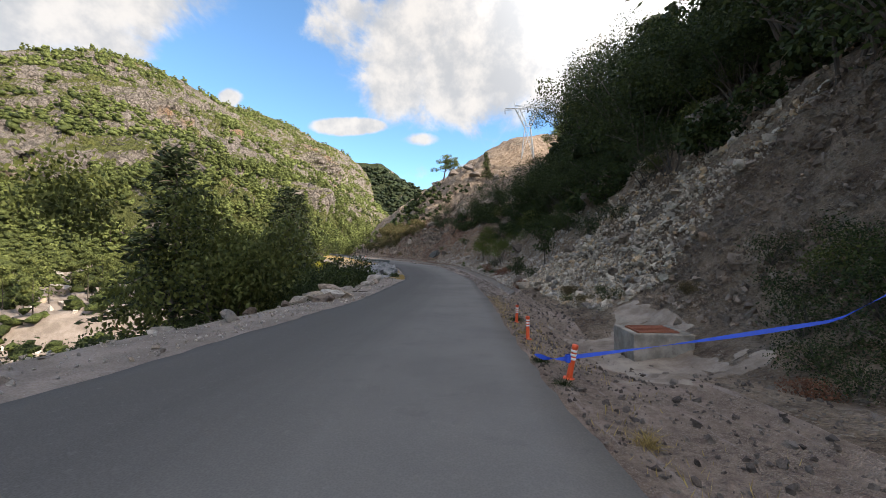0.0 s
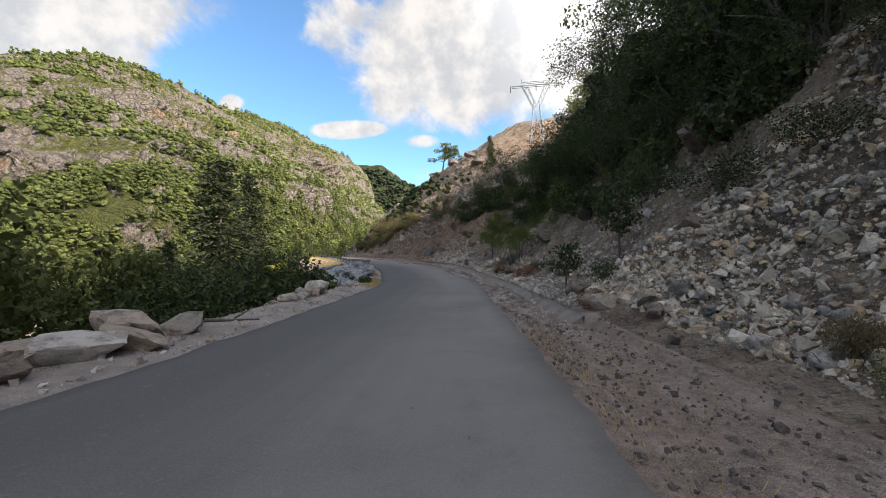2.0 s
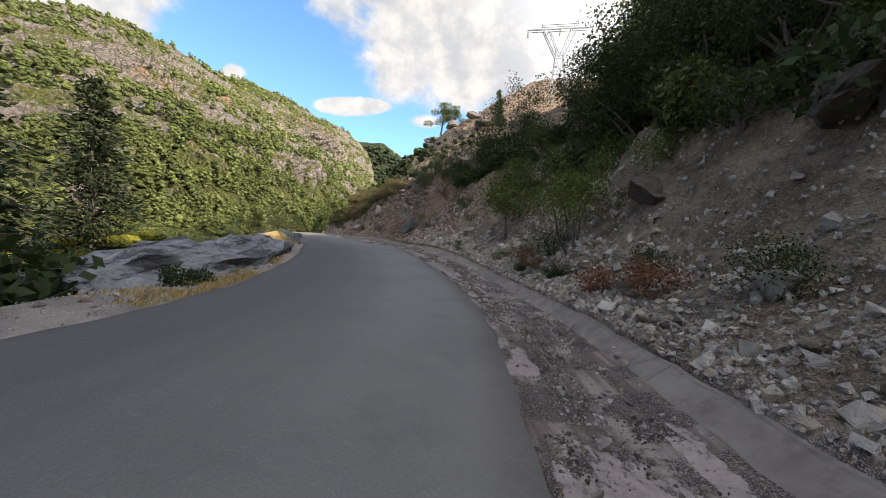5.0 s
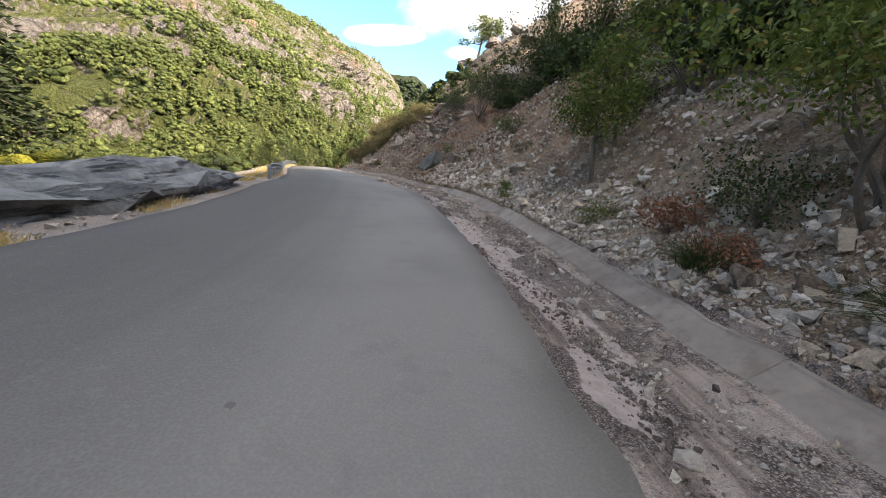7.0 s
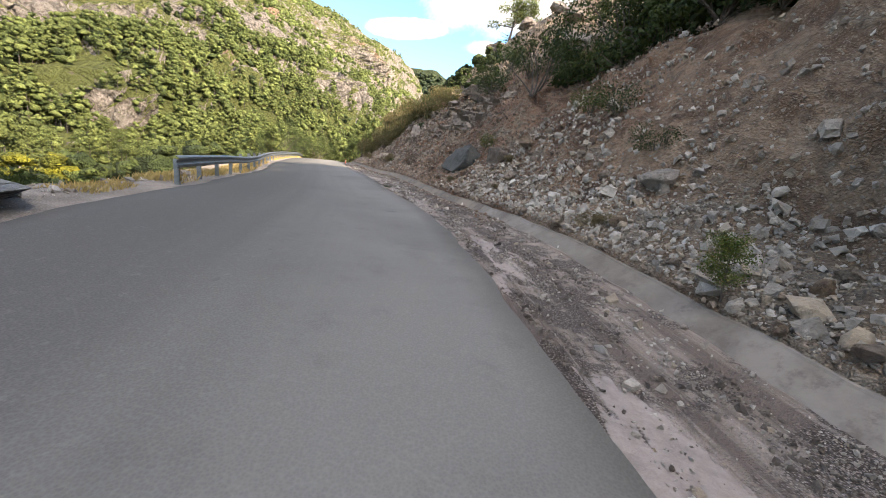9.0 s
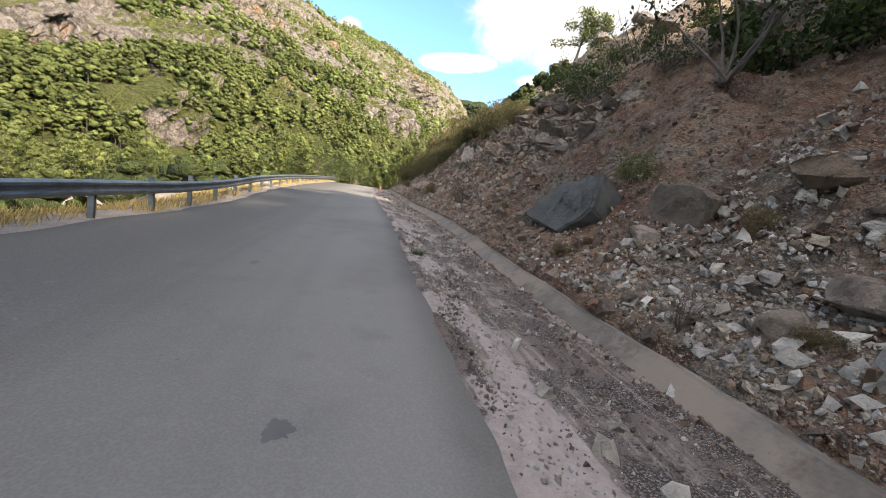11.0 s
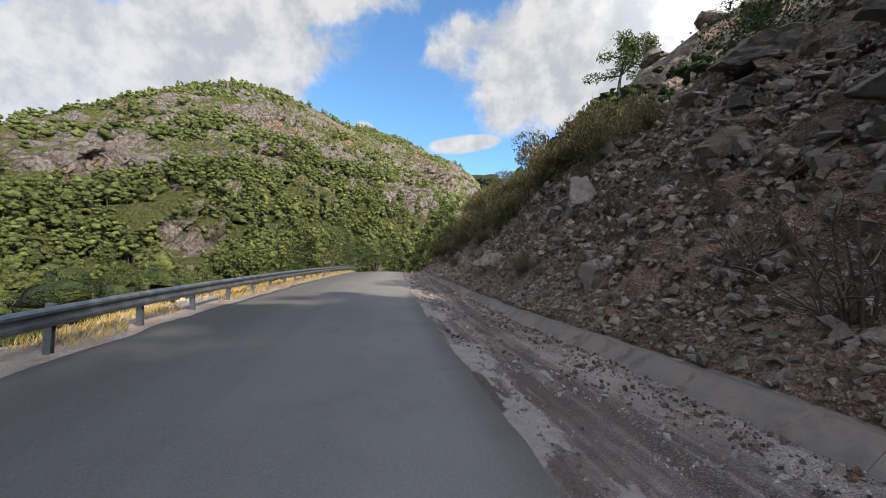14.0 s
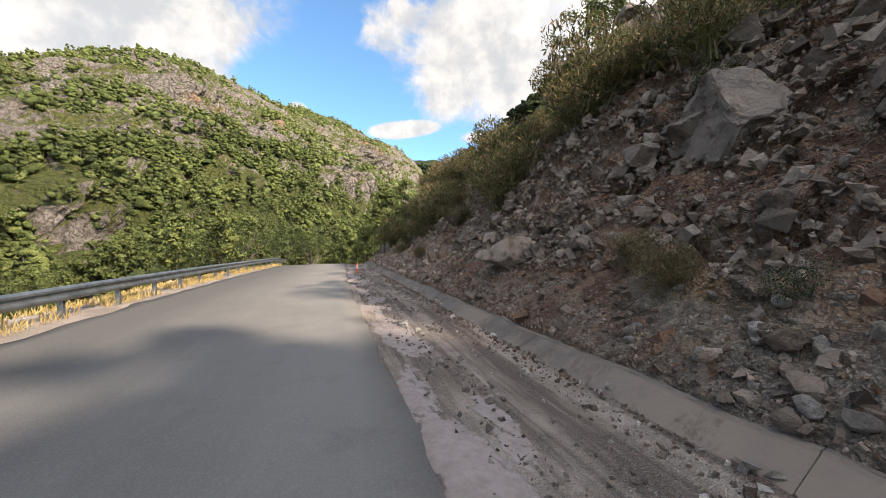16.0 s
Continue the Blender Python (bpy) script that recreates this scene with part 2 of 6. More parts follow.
def m_stone(tones, cracked=True):
    def build(g):
        isl = g.math("FRACT", g.math("ADD", g.geo.outputs["Random Per Island"], g.info))
        n, f = g.noise(g.obj, 2.5, 6, 0.6), g.noise(g.obj, 14.0, 6, 0.7)
        c = g.mix(isl, tones[0], tones[1])
        c = g.mix(g.step(g.math("FRACT", g.math("MULTIPLY", isl, 7.3)), 0.72, 0.9), c, tones[2])
        c = g.mix(g.math("MULTIPLY", g.step(n, 0.42, 0.66), 0.6), c, tuple(v * 0.75 for v in tones[0]))
        c = g.mix(g.math("MULTIPLY", g.step(f, 0.55, 0.75), 0.35), c, tuple(v * 1.35 for v in tones[1]))
        crack = g.node("ShaderNodeTexVoronoi", props=[("feature", "DISTANCE_TO_EDGE")], Vector=g.node("ShaderNodeVectorMath", props=[("operation", "ADD")], i0=g.obj, i1=g.mix(1.0, g.node("ShaderNodeTexNoise", 1, Vector=g.obj, Scale=2.4, Detail=6.0, Roughness=0.7), (1.1, 1.1, 1.1), "MULTIPLY")), Scale=1.9)
        line = g.math("MULTIPLY", g.math("MULTIPLY", g.step(crack, 0.03, 0.0), g.step(n, 0.48, 0.6)), 0.8 if cracked else 0.0)
        c = g.mix(g.math("MULTIPLY", line, 0.65), c, (0.05, 0.04, 0.033))
        n = g.math("SUBTRACT", n, g.math("MULTIPLY", line, 0.5))
        return c, 0.92, (g.math("ADD", n, g.math("MULTIPLY", f, 0.6)), 0.12, 1.0), {"Specular IOR Level": 0.2}
    return build


def m_slab(g):
    """Bare weathered bedrock with lichen blotches and fissures."""
    a, f = g.noise(g.obj, 0.7, 8, 0.72), g.noise(g.obj, 5.0, 6, 0.75)
    seam = g.noise(g.node("ShaderNodeMapping", Vector=g.obj, Rotation=(0.2, 0.3, 0.5), Scale=(1.0, 0.25, 3.0)), 1.6, 6, 0.7)
    c = g.mix(g.step(a, 0.35, 0.65), (0.105, 0.102, 0.102), (0.27, 0.262, 0.254))
    c = g.mix(g.math("MULTIPLY", g.step(f, 0.52, 0.66), 0.5), c, (0.27, 0.26, 0.25))
    c = g.mix(g.math("MULTIPLY", g.step(seam, 0.54, 0.6), 0.7), c, (0.04, 0.038, 0.036))
    return c, 0.92, (g.math("SUBTRACT", g.math("ADD", a, g.math("MULTIPLY", f, 0.4)), g.step(seam, 0.52, 0.6)), 0.25, 1.0), {"Specular IOR Level": 0.2}


def m_leaf(dark, light, dry=None, share=0.0, stand=0.0, through_leaf=0.3):
    def build(g):
        r = g.geo.outputs["Random Per Island"]
        c = g.mix(r, dark, light)
        c = g.mix(g.math("MULTIPLY", g.info, 0.35), c, dark)
        if stand:
            c = g.mix(g.step(g.noise(g.obj, stand, 2, 0.5), 0.42, 0.62), c, tuple(v * 0.42 for v in dark))
        if dry:
            c = g.mix(g.step(g.math("FRACT", g.math("MULTIPLY", r, 13.7)), 1.0 - share, 1.0 - share * 0.5), c, dry)
        return c, 0.65, None, {"glow_through": through_leaf, "Specular IOR Level": 0.25}
    return build


def m_needles(dark, light, stand):
    """Crowns seen from afar: sprays of needles, varied crown by crown, shade of the gaps painted in."""
    def build(g):
        r = g.geo.outputs["Random Per Island"]
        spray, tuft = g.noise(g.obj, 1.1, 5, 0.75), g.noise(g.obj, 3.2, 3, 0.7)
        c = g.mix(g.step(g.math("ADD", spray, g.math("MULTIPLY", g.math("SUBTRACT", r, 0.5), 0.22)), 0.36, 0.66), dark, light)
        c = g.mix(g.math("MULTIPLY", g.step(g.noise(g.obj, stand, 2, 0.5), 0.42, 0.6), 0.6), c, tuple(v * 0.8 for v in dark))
        # shade in the gaps between sprays, put into the colour
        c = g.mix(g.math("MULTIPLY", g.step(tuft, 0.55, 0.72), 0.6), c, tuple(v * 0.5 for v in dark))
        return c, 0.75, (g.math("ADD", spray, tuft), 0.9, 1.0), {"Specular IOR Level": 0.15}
    return build


def m_bark(g):
    v = g.noise(g.node("ShaderNodeMapping", Vector=g.obj, Scale=(9, 9, 1.5)), 2.0, 6, 0.7)
    return g.mix(g.step(v, 0.3, 0.7), (0.04, 0.03, 0.024), (0.115, 0.092, 0.075)), 0.95, (v, 0.02, 0.8), {}


def m_concrete(g):
    a, f = g.noise(g.obj, 1.2, 6, 0.65), g.noise(g.obj, 22.0, 5, 0.7)
    c = g.mix(g.step(a, 0.3, 0.7), (0.10, 0.083, 0.072), (0.215, 0.184, 0.162))
    c = g.mix(g.math("MULTIPLY", g.step(g.noise(g.obj, 3.4, 6, 0.7), 0.5, 0.66), 0.7), c, (0.085, 0.066, 0.055))
    c = g.mix(g.math("MULTIPLY", g.info, 0.3), c, (0.17, 0.14, 0.115))
    return g.mix(g.math("MULTIPLY", f, 0.25), c, (0.16, 0.13, 0.11)), 0.92, (g.math("ADD", f, a), 0.015, 0.7), {"Specular IOR Level": 0.25}


def m_mud_concrete(g):
    """Concrete under a skin of dried mud."""
    c, rough, bump, more = m_concrete(g)
    mud = g.noise(along(g, 0.5, 2.0), 1.0, 6, 0.7)
    c = g.mix(g.step(mud, 0.44, 0.58), g.mix(0.3, c, (0.06, 0.047, 0.038)), (0.185, 0.145, 0.116))
    clod = g.noise(along(g, 2.2, 5.0), 1.0, 6, 0.75)
    return g.mix(g.math("MULTIPLY", g.step(clod, 0.52, 0.66), 0.75), c, (0.075, 0.052, 0.04)), rough, bump, more


def m_silt(g):
    a, f = g.noise(g.obj, 1.1, 6, 0.7), g.noise(g.obj, 16.0, 6, 0.75)
    c = g.mix(g.step(a, 0.35, 0.65), (0.165, 0.122, 0.094), (0.32, 0.26, 0.21))
    c = g.mix(g.math("MULTIPLY", g.step(f, 0.56, 0.68), 0.5), c, (0.13, 0.096, 0.074))
    return c, 0.95, (g.math("ADD", f, a), 0.02, 0.7), {"Specular IOR Level": 0.2}


def m_pale_concrete(g):
    a, f = g.noise(g.obj, 1.6, 6, 0.7), g.noise(g.obj, 20.0, 5, 0.7)
    c = g.mix(g.step(a, 0.35, 0.65), (0.17, 0.145, 0.122), (0.34, 0.3, 0.255))
    c = g.mix(g.math("MULTIPLY", g.step(g.noise(g.obj, 4.0, 6, 0.75), 0.52, 0.7), 0.6), c, (0.13, 0.105, 0.085))
    return g.mix(g.math("MULTIPLY", f, 0.25), c, (0.26, 0.22, 0.18)), 0.92, (g.math("ADD", f, a), 0.02, 0.7), {"Specular IOR Level": 0.25}


def m_steel(g):
    a = g.noise(g.obj, 3.0, 5, 0.6)
    return g.mix(g.step(a, 0.3, 0.7), (0.12, 0.135, 0.145), (0.23, 0.245, 0.255)), g.math("ADD", 0.38, g.math("MULTIPLY", a, 0.25)), None, {"Metallic": 0.85}


def m_mount(scrub_lo, scrub_hi, level):
    """Far slope: pinkish grey limestone with ochre cliffs in a broken cover of low scrub."""
    def build(g):
        up = g.n.new("ShaderNodeSeparateXYZ")
        g.l.new(g.geo.outputs["Normal"], up.inputs[0])
        a, b, c3 = g.noise(g.obj, 0.012, 5, 0.62), g.noise(g.obj, 0.06, 7, 0.7), g.noise(g.obj, 0.4, 6, 0.75)
        tall = g.noise(g.node("ShaderNodeMapping", Vector=g.obj, Scale=(1.0, 1.0, 0.22)), 0.22, 6, 0.7)
        rock = g.mix(g.step(c3, 0.3, 0.7), (0.13, 0.106, 0.092), (0.345, 0.293, 0.255))
        rock = g.mix(g.math("MULTIPLY", g.step(tall, 0.5, 0.66), 0.5), rock, (0.085, 0.068, 0.058))
        ochre = g.step(g.noise(g.obj, 0.022, 4, 0.6), 0.58, 0.7)
        for place, reach in OCHRE:
            off = g.node("ShaderNodeVectorMath", 1, [("operation", "DISTANCE")], i0=g.obj, i1=place)
            ochre = g.math("MAXIMUM", ochre, g.step(g.math("ADD", off, g.math("MULTIPLY", tall, reach * 0.9)), reach * 1.6, reach * 1.1))
        rock = g.mix(g.math("MULTIPLY", ochre, g.step(c3, 0.25, 0.55)), rock, (0.33, 0.20, 0.125))
        scrub = g.mix(g.step(c3, 0.35, 0.65), scrub_lo, scrub_hi)
        low = g.n.new("ShaderNodeSeparateXYZ")
        g.l.new(g.obj, low.inputs[0])
        under = g.step(g.math("ADD", low.outputs[2], g.math("MULTIPLY", b, 40.0)), 75.0, 25.0)
        scrub = g.mix(under, scrub, (0.085, 0.092, 0.028))
        crack = g.node("ShaderNodeTexVoronoi", props=[("feature", "DISTANCE_TO_EDGE")], Vector=g.node("ShaderNodeVectorMath", props=[("operation", "ADD")], i0=g.obj, i1=g.mix(1.0, g.node("ShaderNodeTexNoise", 1, Vector=g.obj, Scale=0.2), (4.0, 4.0, 4.0), "MULTIPLY")), Scale=0.13)
        rock = g.mix(g.math("MULTIPLY", g.step(crack, 0.09, 0.0), 0.5), rock, (0.06, 0.05, 0.042))
        f = g.math("ADD", g.math("ADD", a, g.math("MULTIPLY", b, 0.9)), g.math("ADD", g.math("MULTIPLY", up.outputs[2], 0.35), g.math("MULTIPLY", under, 0.2)))
        c = g.mix(g.step(g.math("ADD", f, g.math("MULTIPLY", g.math("SUBTRACT", c3, 0.5), 0.35)), level, level + 0.07), rock, scrub)
        return c, 0.95, (g.math("ADD", g.math("ADD", b, tall), g.math("ADD", c3, g.math("MULTIPLY", g.step(crack, 0.0, 0.15), 0.35))), 6.0, 1.0), {"Specular IOR Level": 0.15}
    return build


def m_plain(color, rough, **more):
    def build(g):
        n = g.noise(g.obj, 9.0, 5, 0.6)
        return g.mix(g.math("MULTIPLY", g.step(n, 0.45, 0.8), 0.35), color, tuple(v * 0.55 for v in color)), rough, None, more
    return build


OCHRE = (((-250, 780, 190), 75.0), ((-116, 150, 16), 9.0), ((-186, 172, 41), 8.0))
GREY_STONE = ((0.14, 0.104, 0.0827), (0.374, 0.293, 0.236), (0.229, 0.157, 0.11))
PALE_STONE = ((0.255, 0.217, 0.188), (0.52, 0.46, 0.405), (0.36, 0.285, 0.215))
DARK_STONE = ((0.06, 0.058, 0.055), (0.105, 0.10, 0.093), (0.08, 0.075, 0.07))
MAT = {n: material(n, b) for n, b in {
    "asphalt": m_asphalt, "hillside": m_hill, "verge": m_verge, "dirt": m_dirt, "grey_stone": m_stone(GREY_STONE), "pale_stone": m_stone(PALE_STONE), "dark_stone": m_stone(DARK_STONE),
    "slab_stone": m_slab, "scree_chips": m_stone(((0.31, 0.25, 0.195), (0.62, 0.53, 0.43), (0.48, 0.33, 0.2)), False), "slate_chips": m_stone(((0.13, 0.0988, 0.0792), (0.333, 0.261, 0.211), (0.218, 0.152, 0.11)), False), "slate_stone": m_stone(((0.12, 0.095, 0.0792), (0.281, 0.226, 0.187), (0.198, 0.147, 0.114))), "red_chips": m_stone(((0.09, 0.062, 0.047), (0.25, 0.19, 0.15), (0.19, 0.105, 0.065)), False), "grey_chips": m_stone(GREY_STONE, False), "pale_chips": m_stone(PALE_STONE, False), "brown_stone": m_stone(((0.13, 0.10, 0.08), (0.21, 0.16, 0.12), (0.16, 0.13, 0.11))),
    "gravel": m_stone(((0.085, 0.066, 0.056), (0.25, 0.205, 0.175), (0.15, 0.12, 0.10)), False), "mountain": m_mount((0.055, 0.062, 0.018), (0.15, 0.152, 0.045), 1.15), "far_mountain": m_mount((0.022, 0.03, 0.014), (0.06, 0.07, 0.032), 0.98), "bark": m_bark, "concrete": m_concrete, "mud_concrete": m_mud_concrete, "pale_concrete": m_pale_concrete, "silt": m_silt, "steel": m_steel,
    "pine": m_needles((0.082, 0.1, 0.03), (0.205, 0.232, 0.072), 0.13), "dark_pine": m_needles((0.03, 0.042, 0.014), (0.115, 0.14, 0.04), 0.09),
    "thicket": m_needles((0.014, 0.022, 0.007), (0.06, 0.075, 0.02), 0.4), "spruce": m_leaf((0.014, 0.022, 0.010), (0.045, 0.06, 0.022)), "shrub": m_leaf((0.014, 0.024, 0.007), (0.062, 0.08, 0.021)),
    "broadleaf": m_leaf((0.038, 0.06, 0.01), (0.125, 0.15, 0.028), (0.16, 0.12, 0.03), 0.12), "olive": m_leaf((0.04, 0.05, 0.012), (0.125, 0.135, 0.034)),
    "yellow_shrub": m_needles((0.09, 0.095, 0.015), (0.30, 0.275, 0.03), 0.5),
    "broom": m_leaf((0.045, 0.048, 0.016), (0.145, 0.135, 0.05), (0.23, 0.155, 0.085), 0.32), "dry_grass": m_leaf((0.25, 0.17, 0.06), (0.52, 0.38, 0.15)),
    "dead_red": m_leaf((0.13, 0.055, 0.032), (0.28, 0.13, 0.075)), "dry_broom": m_leaf((0.085, 0.066, 0.034), (0.22, 0.16, 0.085)), "twig": m_leaf((0.07, 0.05, 0.04), (0.2, 0.15, 0.11)),
    "orange": m_plain((0.72, 0.09, 0.025), 0.5), "white_band": m_plain((0.72, 0.70, 0.68), 0.45), "blue_tape": m_plain((0.02, 0.09, 0.62), 0.45, glow_through=0.2),
    "rust": m_plain((0.22, 0.07, 0.035), 0.85), "dark_hole": m_plain((0.05, 0.04, 0.035), 0.95), "pylon_steel": m_plain((0.42, 0.43, 0.44), 0.5, Metallic=0.6),
    "cable": m_plain((0.55, 0.55, 0.55), 0.5), "dark_patch": m_plain((0.075, 0.07, 0.066), 0.85),
}.items()}


# ---- mesh helpers ----
def mesh_of(name, verts, faces, mat, smooth=False, uv=None):
    """faces: an array of triangles or quads."""
    verts, faces = np.asarray(verts, float).reshape(-1, 3), np.asarray(faces, int)
    me = bpy.data.meshes.new(name)
    n, k = faces.shape
    me.vertices.add(len(verts)), me.loops.add(n * k), me.polygons.add(n)
    me.vertices.foreach_set("co", verts.ravel())
    me.loops.foreach_set("vertex_index", faces.ravel())
    me.polygons.foreach_set("loop_start", np.arange(n) * k)
    me.polygons.foreach_set("use_smooth", np.full(n, smooth))
    me.update(calc_edges=True)
    if uv is not None:
        me.uv_layers.new(name="UVMap").data.foreach_set("uv", np.asarray(uv, float).reshape(-1, 2)[faces.ravel()].ravel())
    me.materials.append(MAT[mat])
    return me


def part(name, me, parent=None, label=""):
    ob = new(name, me)
    ob.parent = parent
    return tagged(ob, label)


def join(chunks):
    """One (verts, faces) out of several."""
    vs, fs, n = [], [], 0
    for v, f in chunks:
        vs.append(np.asarray(v, float)), fs.append(np.asarray(f) + n)
        n += len(v)
    return np.concatenate(vs), np.concatenate(fs)


def lattice(p, seed):
    """Smooth value noise in -1..1 at the places p."""
    p = np.asarray(p, float)
    i = np.floor(p).astype(np.int64)
    f = p - i
    f = f * f * (3 - 2 * f)
    out = np.zeros(len(p))
    for c in range(8):
        o = np.array([c & 1, c >> 1 & 1, c >> 2])
        k = i + o
        h = (k[:, 0] * 374761393 + k[:, 1] * 668265263 + k[:, 2] * 1440662683 + seed * 974634777) & 0xFFFFFFFF
        h = ((h ^ (h >> 13)) * 1274126177) & 0xFFFFFFFF
        h = h ^ (h >> 16)
        out += np.prod(np.where(o, f, 1 - f), axis=1) * (h / 2147483648.0 - 1)
    return out


def fbm(p, scale, octaves=4, seed=0, ridged=False):
    p, total, gain = np.asarray(p, float) * scale, 0.0, 1.0
    for o in range(octaves):
        n = lattice(p, seed + o)
        total = total + gain * ((1 - 2 * np.abs(n)) if ridged else n)
        p, gain = p * 2.03 + 17.1, gain * 0.5
    return total


def grid_faces(rows, cols):
    a = np.arange(rows * cols).reshape(rows, cols)
    return np.stack([a[:-1, :-1], a[1:, :-1], a[1:, 1:], a[:-1, 1:]], -1).reshape(-1, 4)


def tube(points, radii, sides=7):
    """A bent tube of (verts, faces) along points."""
    points, radii = np.asarray(points, float), np.asarray(radii, float)
    d = np.gradient(points, axis=0)
    d /= np.linalg.norm(d, axis=1)[:, None] + 1e-9
    d[np.linalg.norm(d, axis=1) < 0.5] = d[0]
    ref = np.where(np.abs(d[:, 2:]) > 0.9, [[1.0, 0, 0]], [[0, 0, 1.0]])
    a = np.cross(d, ref)
    a /= np.linalg.norm(a, axis=1)[:, None]
    b = np.cross(d, a)
    th = np.arange(sides) * 2 * math.pi / sides
    v = points[:, None] + radii[:, None, None] * (np.cos(th)[None, :, None] * a[:, None] + np.sin(th)[None, :, None] * b[:, None])
    k = np.arange(len(points) * sides).reshape(-1, sides)
    f = np.stack([k[:-1], np.roll(k[:-1], -1, 1), np.roll(k[1:], -1, 1), k[1:]], -1).reshape(-1, 4)
    return v.reshape(-1, 3), f


def block(x0, x1, y0, y1, z0, z1, bevel=0.0):
    """A box with chamfered top edges, as quads."""
    e = bevel
    rings = [(0, z0), (0, z1 - e), (e, z1)] if e else [(0, z0), (0, z1)]
    v = [(x, y, z) for i, z in rings for x, y in ((x0 + i, y0 + i), (x1 - i, y0 + i), (x1 - i, y1 - i), (x0 + i, y1 - i))]
    f = [(4 * r + k, 4 * r + (k + 1) % 4, 4 * r + 4 + (k + 1) % 4, 4 * r + 4 + k) for r in range(len(rings) - 1) for k in range(4)]
    t = 4 * (len(rings) - 1)
    return np.array(v, float), np.array(f + [(3, 2, 1, 0), (t, t + 1, t + 2, t + 3)])


def leaves(rng, centres, size, slim=0.55, lie=None, face=None):
    """Small diamond leaves at the centres, turned at random; lie: a direction along which they tend to point."""
    n = len(centres)
    a = rng.normal(size=(n, 3))
    if lie is not None:
        a = a * 0.45 + lie
    a /= np.linalg.norm(a, axis=1)[:, None]
    if face is not None:
        face = face / (np.linalg.norm(face, axis=1)[:, None] + 1e-9) + rng.normal(0, 0.33, (n, 3))
        a = np.cross(face, a)
        a /= np.linalg.norm(a, axis=1)[:, None]
    b = np.cross(a, rng.normal(size=(n, 3)) if face is None else face)
    b /= np.linalg.norm(b, axis=1)[:, None]
    s = (np.asarray(size) * rng.uniform(0.6, 1.4, n))[:, None]
    v = np.stack([centres - a * s * 0.5, centres + b * s * slim * 0.5, centres + a * s * 0.5, centres - b * s * slim * 0.5], 1)
    return v.reshape(-1, 3), np.arange(4 * n).reshape(-1, 4)


def shell(rng, n, fill=0.35):
    """Places in a unit ball, denser towards its skin."""
    d = rng.normal(size=(n, 3))
    d /= np.linalg.norm(d, axis=1)[:, None]
    return d * (rng.uniform(fill, 1.0, n) ** 0.6)[:, None]


# ---- the line of the road ----
ROAD_W = 6.4
_y = np.arange(-70.0, 190.01, 0.25)
_knots_y = [-70, -20, 0, 5, 10, 15, 20, 25, 30, 35, 38, 42, 45, 48, 51, 54, 57, 60, 66, 72, 78, 84, 92, 105, 125, 190]
_knots_x = [0.0, 0.9, 1.25, 1.35, 1.65, 2.0, 2.3, 2.5, 2.65, 2.9, 2.85, 2.4, 1.8, 1.05, 0.2, -0.85, -2.05, -3.45, -6.2, -9.2, -12.1, -14.9, -18.5, -24, -32, -58]
_x = np.interp(_y, _knots_y, _knots_x)
_z = np.interp(_y, [-70, -20, 0, 6, 16, 22, 33, 40, 46, 53, 60, 75, 92, 108, 130, 190], [2.0, 0.9, 0.2, -0.15, -0.58, -0.75, -0.83, -0.88, -0.66, -0.24, -0.2, -0.03, 0.3, 0.55, -0.5, -6])
_way = [-70, 0, 6, 12, 18, 24, 30, 34, 38, 42, 46, 50, 54, 58, 62, 66, 70, 74, 78, 84, 90, 110, 190]
_z = _z + np.interp(_y, _way, [0, 0, 0.028, 0.047, 0.051, 0.031, 0.001, -0.008, -0.005, 0.013, 0.04, 0.075, 0.12, 0.172, 0.223, 0.294, 0.367, 0.422, 0.464, 0.515, 0.515, 0.515, 0.515])
_x = _x + np.interp(_y, _way, [0, 0, 0.013, 0.032, 0.052, 0.035, -0.014, -0.037, -0.053, -0.073, -0.089, -0.105, -0.12, -0.137, -0.145, -0.094, -0.003, 0.036, 0.066, 0.114, 0.114, 0.114, 0.114])
_bank = np.interp(_y, _way, [-0.21, -0.21, -0.14, -0.31, -0.23, 0.69, 0.85, 0.95, 1.04, 0.94, 0.57, 0.43, 0.29, 0.32, -0.33, -2.19, -2.38, -0.49, -0.29, -0.29, -0.29, -0.29, -0.29])  # degrees, falling to the hill side
_k = np.exp(-np.linspace(-2.2, 2.2, 25) ** 2)
_k /= _k.sum()
_x = np.convolve(np.pad(_x, 12, mode="reflect", reflect_type="odd"), _k, "valid")
_z = np.convolve(np.pad(_z, 12, mode="reflect", reflect_type="odd"), _k, "valid")
_bank = -np.tan(np.radians(np.convolve(np.pad(_bank, 12, mode="edge"), _k, "valid")))
_tx, _ty = np.gradient(_x, _y), np.ones_like(_y)
_tn = np.hypot(_tx, _ty)
_tx, _ty = _tx / _tn, _ty / _tn


def at(st, u, h=0.0):
    """World places from stations along the road's hill-side edge, metres to the hill side of it and heights over the road."""
    st, u, h = np.broadcast_arrays(np.asarray(st, float), np.asarray(u, float), np.asarray(h, float))
    i = lambda a: np.interp(st, _y, a)  # noqa: E731
    return np.stack([i(_x) + u * i(_ty), st - u * i(_tx), i(_z) + h + i(_bank) * 12.0 * np.tanh((u + 1.2) / 12.0)], -1)


